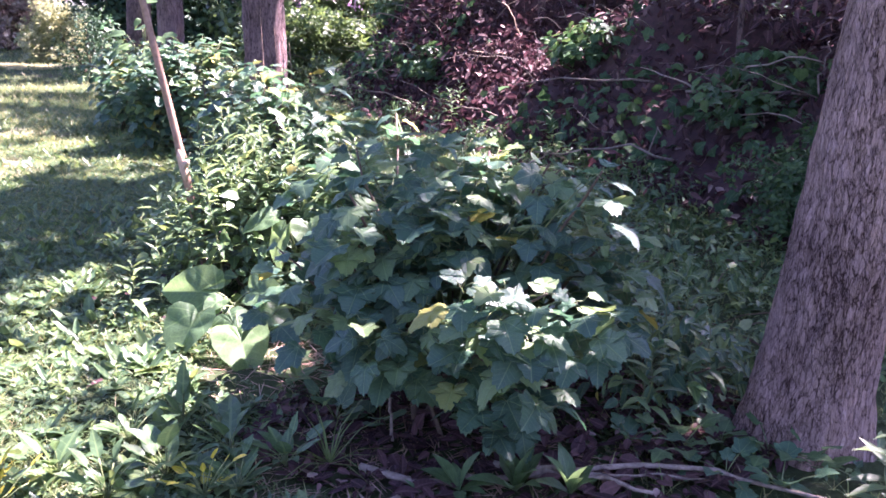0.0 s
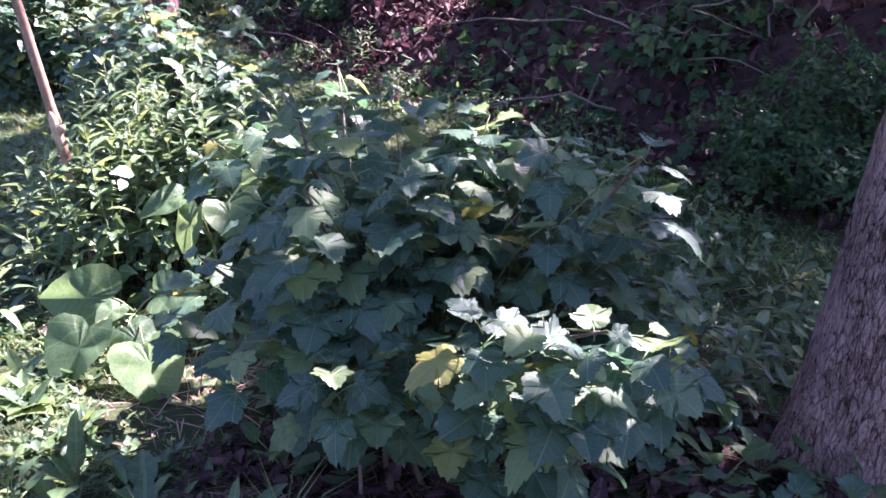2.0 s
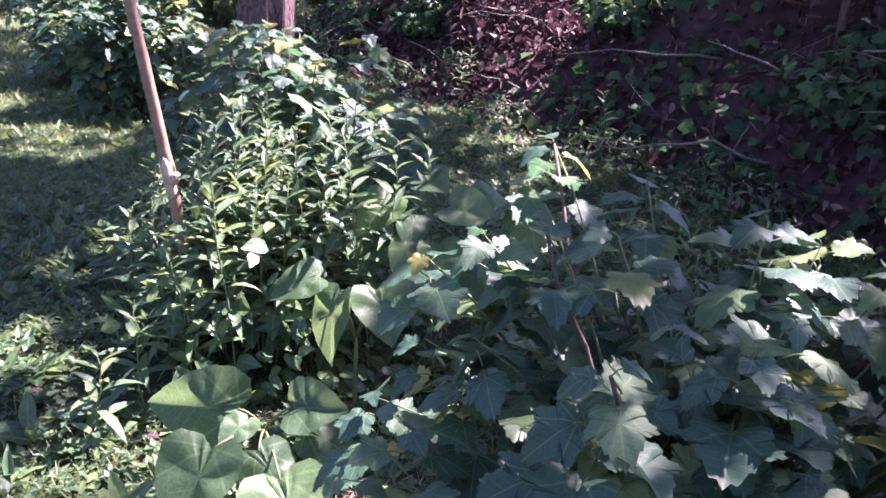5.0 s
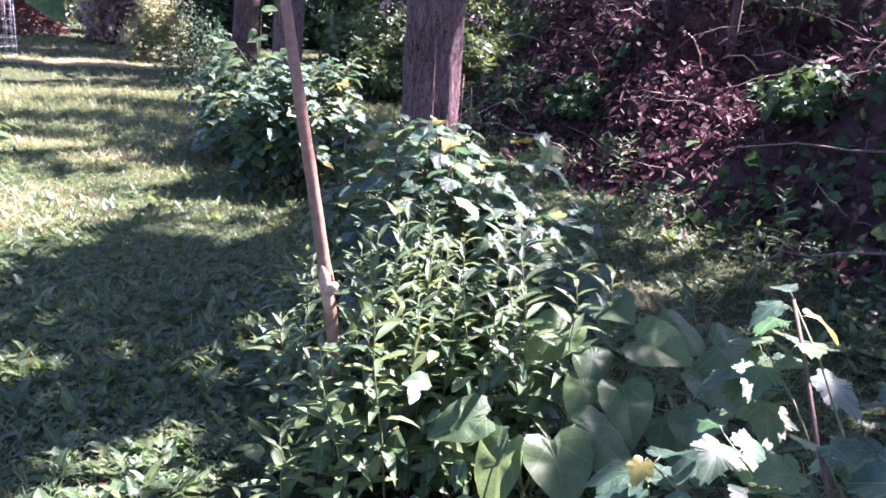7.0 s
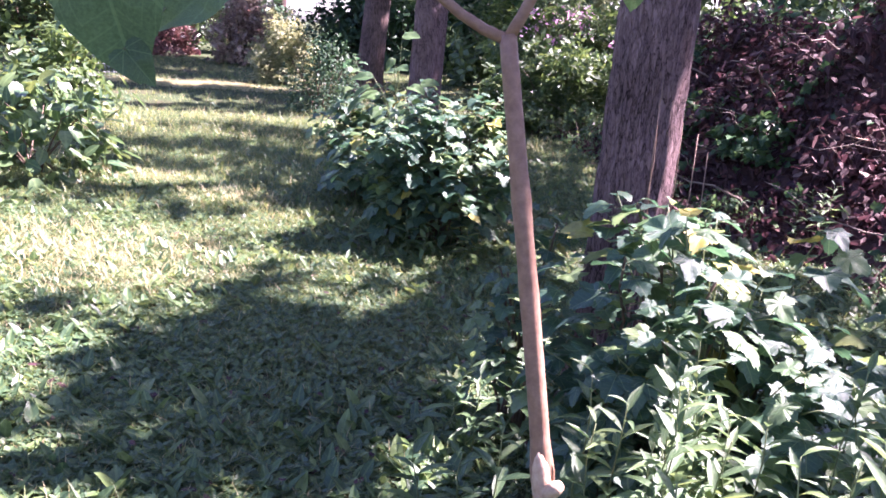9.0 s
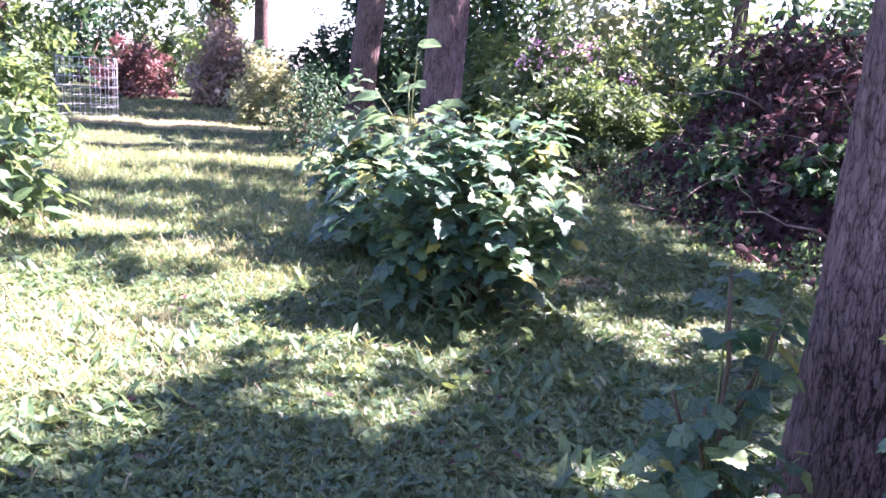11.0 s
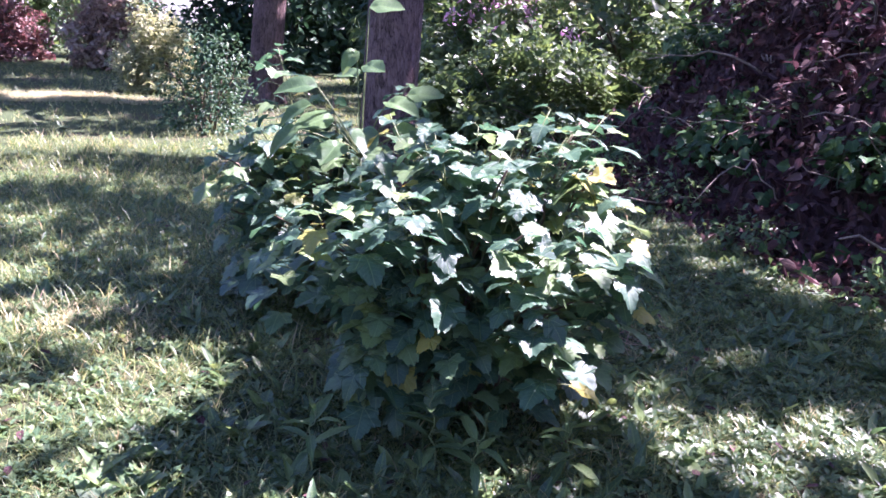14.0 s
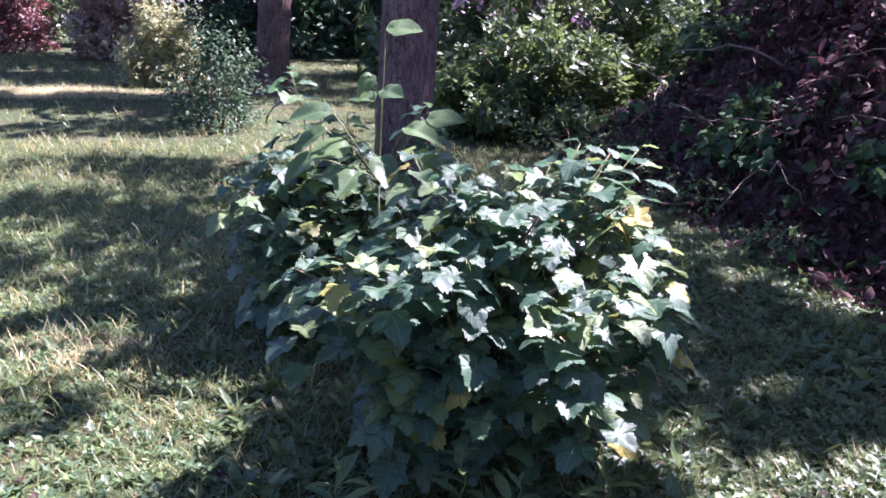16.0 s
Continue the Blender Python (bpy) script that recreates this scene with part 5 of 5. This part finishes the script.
# ---- lawn ----
def lawn_points(rng, n, spread):
    """Places on the lawn, thickest along the walk, none under the bank and few on worn soil."""
    k = n * 2
    x = -2.2 + rng.standard_t(3, k) * spread * 0.8
    y = 6.0 + rng.standard_t(4, k) * spread * 1.3
    ok = (bank_distance(x, y) < 0.05) & (np.hypot(x + 1.5, y - 6) < 17)
    for sx, sy, a, b in WORN:
        ok &= (((x - sx) / a) ** 2 + ((y - sy) / b) ** 2 > 1) | (rng.uniform(0, 1, k) < 0.12)
    x, y = x[ok][:n], y[ok][:n]
    return np.column_stack((x, y, hill(x, y)))


WORN = [(-0.72, 3.12, 0.3, 0.3), (-1.45, 3.9, 0.28, 0.18), (-4.4, 9.2, 0.32, 0.14), (-2.1, 9.38, 0.2, 0.18), (-5.9, 9.0, 0.4, 0.15), (-0.1, 2.45, 0.55, 0.35)]
TUFT = bundle([blade_leaf(0.028, 0.6), blade_leaf(0.022, 1.1)], [(i, i * 77, 50 + 9 * (i % 4), 0.7 + 0.3 * ((i * 7) % 3) / 2, (0.04 * math.cos(i), 0.04 * math.sin(i), 0)) for i in range(5)])
ROSETTE = bundle(KITES, [(i, i * 83, 18 + 14 * (i % 3), 0.8 + 0.2 * (i % 2), (0.1 * math.cos(i * 1.45), 0.1 * math.sin(i * 1.45), 0.1 + 0.25 * (i % 3))) for i in range(5)])


def build_lawn():
    rng = np.random.default_rng(90)
    up = lambda n: rng.normal(0, 0.16, (n, 3)) + (0, 0, 1)
    flat = lambda n: rng.normal(0, 1, (n, 3)) * (1, 1, 0.05)
    p = lawn_points(rng, 46000, 2.7)
    far = np.hypot(p[:, 0] + 1.8, p[:, 1] - 5)
    tall = 0.6 + 0.5 * np.sin(1.7 * p[:, 0]) * np.sin(1.3 * p[:, 1] + 1) ** 2
    stuff("grass", scatter_mesh("grass", [TUFT], p, flat(len(p)), up(len(p)), (0.05 + 0.06 * rng.uniform(0, 1, len(p)) ** 2) * (0.62 + 0.40 * tall) * (1 + 0.04 * far), MAT["grass"]), "uneven lawn grass of mixed green and dry blades", "grass")
    p = np.column_stack((rng.uniform(-20, 0, 22000), rng.uniform(11, 27, 22000), np.zeros(22000)))
    p = np.vstack((p, np.column_stack((rng.uniform(-9.5, -2.5, 12000), rng.uniform(8.5, 14.5, 12000), np.zeros(12000)))))
    p = p[bank_distance(p[:, 0], p[:, 1]) < 0]
    p[:, 2] = hill(p[:, 0], p[:, 1])
    p = p[::2]
    stuff("far_grass", scatter_mesh("far_grass", [TUFT], p, flat(len(p)), up(len(p)), rng.uniform(0.09, 0.17, len(p)), MAT["grass"]), "rough far lawn grass", "grass")
    p = np.column_stack((rng.uniform(-7.0, -0.5, 30000), rng.uniform(6.0, 12.5, 30000), np.zeros(30000)))
    p = p[bank_distance(p[:, 0], p[:, 1]) < 0.05]
    p[:, 2] = hill(p[:, 0], p[:, 1])
    stuff("short_grass", scatter_mesh("short_grass", [TUFT], p[::2], flat(len(p[::2])), up(len(p[::2])), rng.uniform(0.04, 0.10, len(p[::2])), MAT["grass"]), "short lawn grass round the bushes", "grass")
    stuff("clover_weeds", scatter_mesh("clover_weeds", [ROSETTE], p[1::2], flat(len(p[1::2])), up(len(p[1::2])), rng.uniform(0.02, 0.05, len(p[1::2])), MAT["weed"]), "low round-leaved weeds in the lawn", "weeds")
    p = lawn_points(rng, 74000, 2.2)
    p = p[rng.uniform(0, 1, len(p)) < 0.55 + 0.45 * np.sin(1.1 * p[:, 0] + 2) * np.sin(0.9 * p[:, 1])]
    stuff("lawn_weeds", scatter_mesh("lawn_weeds", [ROSETTE], p, flat(len(p)), up(len(p)), 0.019 + 0.032 * rng.uniform(0, 1, len(p)) ** 2, MAT["weed"]), "low broad-leaved weeds growing through the lawn", "weeds")
    p = lawn_points(rng, 420, 2.6)
    stuff("dock_weeds", scatter_mesh("dock_weeds", [bundle(LANCE_LEAVES, [(i, i * 70, 25 + 12 * (i % 3), 0.8 + 0.1 * (i % 3), (0, 0, 0)) for i in range(6)])], p, flat(len(p)), up(len(p)), rng.uniform(0.06, 0.14, len(p)), MAT["weed"]), "taller rosettes of narrow weeds in the grass", "weeds")
    p = lawn_points(rng, 5200, 2.2)
    p = p[np.sin(2.1 * p[:, 0] + 1) * np.sin(1.7 * p[:, 1]) > -0.3]
    stuff("plantain_weeds", scatter_mesh("plantain_weeds", [bundle(OVATE_LEAVES, [(i, i * 75, 22 + 13 * (i % 3), 0.8 + 0.12 * (i % 3), (0, 0, 0)) for i in range(5)])], p, flat(len(p)), up(len(p)), rng.uniform(0.045, 0.12, len(p)), MAT["weed"]), "broad rosettes of plantain in the grass", "weeds")
    p = lawn_points(rng, 500, 1.8) + (0, 0, 0.03)
    stuff("fallen_leaves", scatter_mesh("fallen_leaves", OVATE_LEAVES, p, flat(len(p)), up(len(p)), rng.uniform(0.03, 0.065, len(p)), MAT["dead"]), "scattered brown leaves lying in the grass", "leaf litter")
    # Pale dry grass laid over sunny patches; its colour adds to their brightness.
    dry = []
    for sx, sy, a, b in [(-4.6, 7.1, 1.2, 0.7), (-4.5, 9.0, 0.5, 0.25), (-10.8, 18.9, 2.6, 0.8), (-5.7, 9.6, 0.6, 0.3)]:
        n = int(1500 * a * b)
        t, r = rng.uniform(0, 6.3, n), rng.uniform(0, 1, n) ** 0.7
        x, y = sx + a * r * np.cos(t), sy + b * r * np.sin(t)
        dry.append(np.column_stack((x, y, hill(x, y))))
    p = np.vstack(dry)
    stuff("dry_grass", scatter_mesh("dry_grass", [TUFT], p, flat(len(p)), up(len(p)), rng.uniform(0.05, 0.13, len(p)), MAT["dry_grass"]), "pale dry grass, lightened, in sunlit patches of the lawn", "grass")
    straw = []
    for sx, sy, a, b in WORN:
        n = int(2600 * a * b) + 60
        t, r = rng.uniform(0, 6.3, n), np.sqrt(rng.uniform(0, 1.3, n))
        straw.append(np.column_stack((sx + a * r * np.cos(t), sy + b * r * np.sin(t), np.full(n, 0.006))))
    p = np.vstack(straw)
    stuff("dry_straw", scatter_mesh("dry_straw", [strip_leaf(0.02, 0.2, 0.2, 3)], p, flat(len(p)), up(len(p)), rng.uniform(0.05, 0.16, len(p)), MAT["straw"]), "dry pinkish straw on worn soil", "straw")


build_lawn()


# ---- fallen branches and low plants at the start ----
def build_branch(points, r, label):
    b = thing("fallen_branch", points[0], label, "branch")
    rng = np.random.default_rng(int(r * 1e5))
    line = np.array(points, float) - np.array(points[0], float)
    s, t = np.linspace(0, 1, len(line)), np.linspace(0, 1, 14)
    line = np.stack([np.interp(t, s, line[:, k]) for k in range(3)], axis=1)
    line[1:-1] += rng.normal(0, 0.006, (12, 3))
    part("wood", tubes_mesh("wood", [(line, np.linspace(r, r * 0.45, 14))], MAT["stick"], 9), b)


build_branch([(-0.26, 2.34, 0.01), (-0.08, 2.24, 0.02), (0.13, 2.27, 0.02), (0.38, 2.28, 0.03), (0.55, 2.31, 0.03), (0.79, 2.29, 0.03), (0.92, 2.25, 0.02), (1.2, 2.12, 0.01)], 0.013, "long pale grey fallen branch lying in weeds")
build_branch([(0.16, 2.34, 0.02), (0.31, 2.29, 0.03), (0.44, 2.24, 0.04), (0.62, 2.16, 0.03)], 0.012, "short pale fallen branch lying in weeds")
build_branch([(-0.10, 2.24, 0.015), (0.2, 2.27, 0.02), (0.5, 2.27, 0.03), (0.8, 2.25, 0.02)], 0.008, "thin fallen stick beside larger branches")
build_branch([(-0.17, 2.52, 0.0), (-0.175, 2.53, 0.1), (-0.19, 2.56, 0.22), (-0.2, 2.62, 0.34)], 0.006, "bare upright stick under a bush")


for a, b, r in [((1.30, 10.7), (1.85, 11.1), 0.022), ((1.42, 10.65), (1.95, 11.0), 0.018), ((0.95, 9.9), (1.7, 9.7), 0.014), ((0.5, 9.2), (1.4, 9.45), 0.012)]:
    za, zb = (float(bank_height(np.array(q[0]), np.array(q[1]))) for q in (a, b))
    build_branch([(*a, za + 0.05), ((a[0] + b[0]) / 2, (a[1] + b[1]) / 2, (za + zb) / 2 + 0.12), (*b, zb + 0.16)], r, "bare pale branch lying on the brush heap")


def build_rosette(name, x, y, n, size, rise, mat, leaves, label, seed, stalk=0.0):
    """A low plant: leaves that rise from one foot, each a part of its own."""
    rng = np.random.default_rng(seed)
    plant = thing(name, (x, y, 0), label, "plant")
    for k in range(n):
        a = k * 2.4 + seed
        a += rng.uniform(-0.5, 0.5)
        up = math.radians(rise + rng.uniform(-28, 25))
        d = np.array((math.cos(a) * math.cos(up), math.sin(a) * math.cos(up), math.sin(up)))
        v, u, f = leaves[k % len(leaves)]
        s = size * rng.uniform(0.7, 1.15)
        base = d * stalk * rng.uniform(0.3, 1.5) + (0, 0, 0.01)
        rot = frames_for(d[None], np.array([(-d[0] * 0.7, -d[1] * 0.7, 1.0)]))[0]
        part("leaf", raw_mesh("leaf", v @ rot.T * s + base, f, u, MAT[mat]), plant)
        if stalk:
            part("stalk", tubes_mesh("stalk", [(arc((0, 0, 0), base, 0.01, 4), 0.002)], MAT["green_stem"], 5), plant)


BROAD = [strip_leaf(0.19, 0.7, 0.35, 6, 0.5), strip_leaf(0.17, 0.4, 0.5, 6, 0.55)]
ROUND_LEAF = [fan_leaf([(0, 0.0), (0.2, -0.14), (0.45, 0.0), (0.56, 0.3), (0.5, 0.62), (0.3, 0.9), (0, 1.0)], 1.0, 0.1, 0.15)]
build_rosette("broad_leaved_weed", 0.22, 2.20, 10, 0.18, 60, "heart", BROAD, "low plant with long upright soft green leaves", 5)
build_rosette("broad_leaved_weed", 0.38, 2.18, 7, 0.15, 55, "heart", BROAD, "low plant with long soft green leaves", 9)
build_rosette("broad_leaved_weed", 0.05, 2.20, 7, 0.15, 52, "heart", BROAD, "low plant with long soft green leaves", 6)
build_rosette("round_leaved_weed", -0.38, 2.66, 6, 0.085, 35, "currant", ROUND_LEAF, "low plant with round dark green leaves on stalks", 7, 0.09)
build_rosette("round_leaved_weed", -0.22, 2.62, 5, 0.075, 35, "currant", ROUND_LEAF, "low plant with round dark green leaves on stalks", 8, 0.08)
for k, (x, y) in enumerate([(-0.62, 2.22), (-0.5, 2.36), (-0.86, 2.3), (-1.0, 2.18), (-1.2, 2.3), (-0.7, 2.45), (-1.05, 2.5), (-1.35, 2.2), (-0.9, 2.6)]):
    build_rosette("dock_plant", x, y, 11, 0.085 + 0.012 * (k % 3), 55, "weed", OVATE_LEAVES + BROAD, "upright broad-leaved weed in rough grass", 20 + k, 0.08)
for k, (x, y) in enumerate([(0.93, 2.5), (1.06, 2.40), (0.78, 2.45), (1.18, 2.36), (0.62, 2.5), (1.02, 2.22), (0.88, 2.3)]):
    build_rosette("ivy_seedling", x, y, 7, 0.062, 30, "heart" if k < 4 else "currant", LOBED_SIMPLE, "small lobed seedling at the foot of a tree", 40 + k, 0.09)
for k, (x, y) in enumerate([(-0.71, 2.18), (-1.30, 2.12), (-1.38, 2.2)]):
    build_rosette("yellow_weed", x, y, 18, 0.042, 50, "yellow", OVATE_LEAVES, "sunlit yellow-green weed at the grass edge", 60 + k, 0.10)
build_rosette("grass_tuft", -0.36, 2.36, 26, 0.24, 62, "grass", [blade_leaf(0.02, 0.9), blade_leaf(0.016, 1.4)], "arching tuft of fresh long grass", 70)
for k, (x, y, h) in enumerate([(1.27, 2.08, 0.30), (1.31, 2.12, 0.24), (0.72, 2.75, 0.35), (0.85, 3.0, 0.4), (0.95, 2.8, 0.35), (1.0, 3.2, 0.4), (0.8, 3.5, 0.35), (0.7, 2.62, 0.3)]):
    build_weed(x, y, h, 400 + k, 0.03, "low narrow-leaved weed in the shade of a tree")
for k in range(5):
    rng = np.random.default_rng(500 + k)
    t = (-1.22 + 0.05 * k + rng.normal(0, 0.03), 5.72, rng.uniform(1.15, 1.42))
    twig = thing("dry_stalk", (-1.2 + 0.03 * k, 5.75, 0), "thin dry bare stalk standing before a tree", "dry stalk", "dry stalks by the tree")
    part("stalk", tubes_mesh("stalk", [(arc((0, 0, -0.02), np.array(t) - (-1.2 + 0.03 * k, 5.75, 0), 0.0, 7, 0.012, rng), np.linspace(0.004, 0.0016, 7))], MAT["straw"], 5), twig)


def leaf_litter():
    rng = np.random.default_rng(95)
    t, r = rng.uniform(0, 6.3, 1600), np.sqrt(rng.uniform(0, 1, 1600))
    p = np.column_stack((0.25 + 0.95 * r * np.cos(t), 2.6 + 0.5 * r * np.sin(t), rng.uniform(0.0, 0.03, 1600)))
    stuff("leaf_litter", scatter_mesh("leaf_litter", OVATE_LEAVES, p, rng.normal(0, 1, p.shape) * (1, 1, 0.2), rng.normal(0, 0.4, p.shape) + (0, 0, 1), rng.uniform(0.03, 0.08, 1600), MAT["dead"]), "brown dead leaves lying under the bush", "leaf litter")


leaf_litter()


def pink_blossom():
    rng = np.random.default_rng(97)
    shrub = [o for o in scene.objects if o.name.startswith("flowering_shrub")][0]
    for k in range(12):
        c0 = np.array((rng.uniform(-0.9, 1.1), rng.uniform(-0.9, -0.3), rng.uniform(1.2, 1.9)))
        p = c0 + rng.normal(0, 0.07, (24, 3))
        part("blossom", scatter_mesh("blossom", KITES, p, rng.normal(0, 1, p.shape), rng.normal(0, 0.5, p.shape) + (0, -0.6, 0.6), rng.uniform(0.06, 0.1, 24), MAT["pink"]), shrub, "pale pink blossom cluster")


pink_blossom()
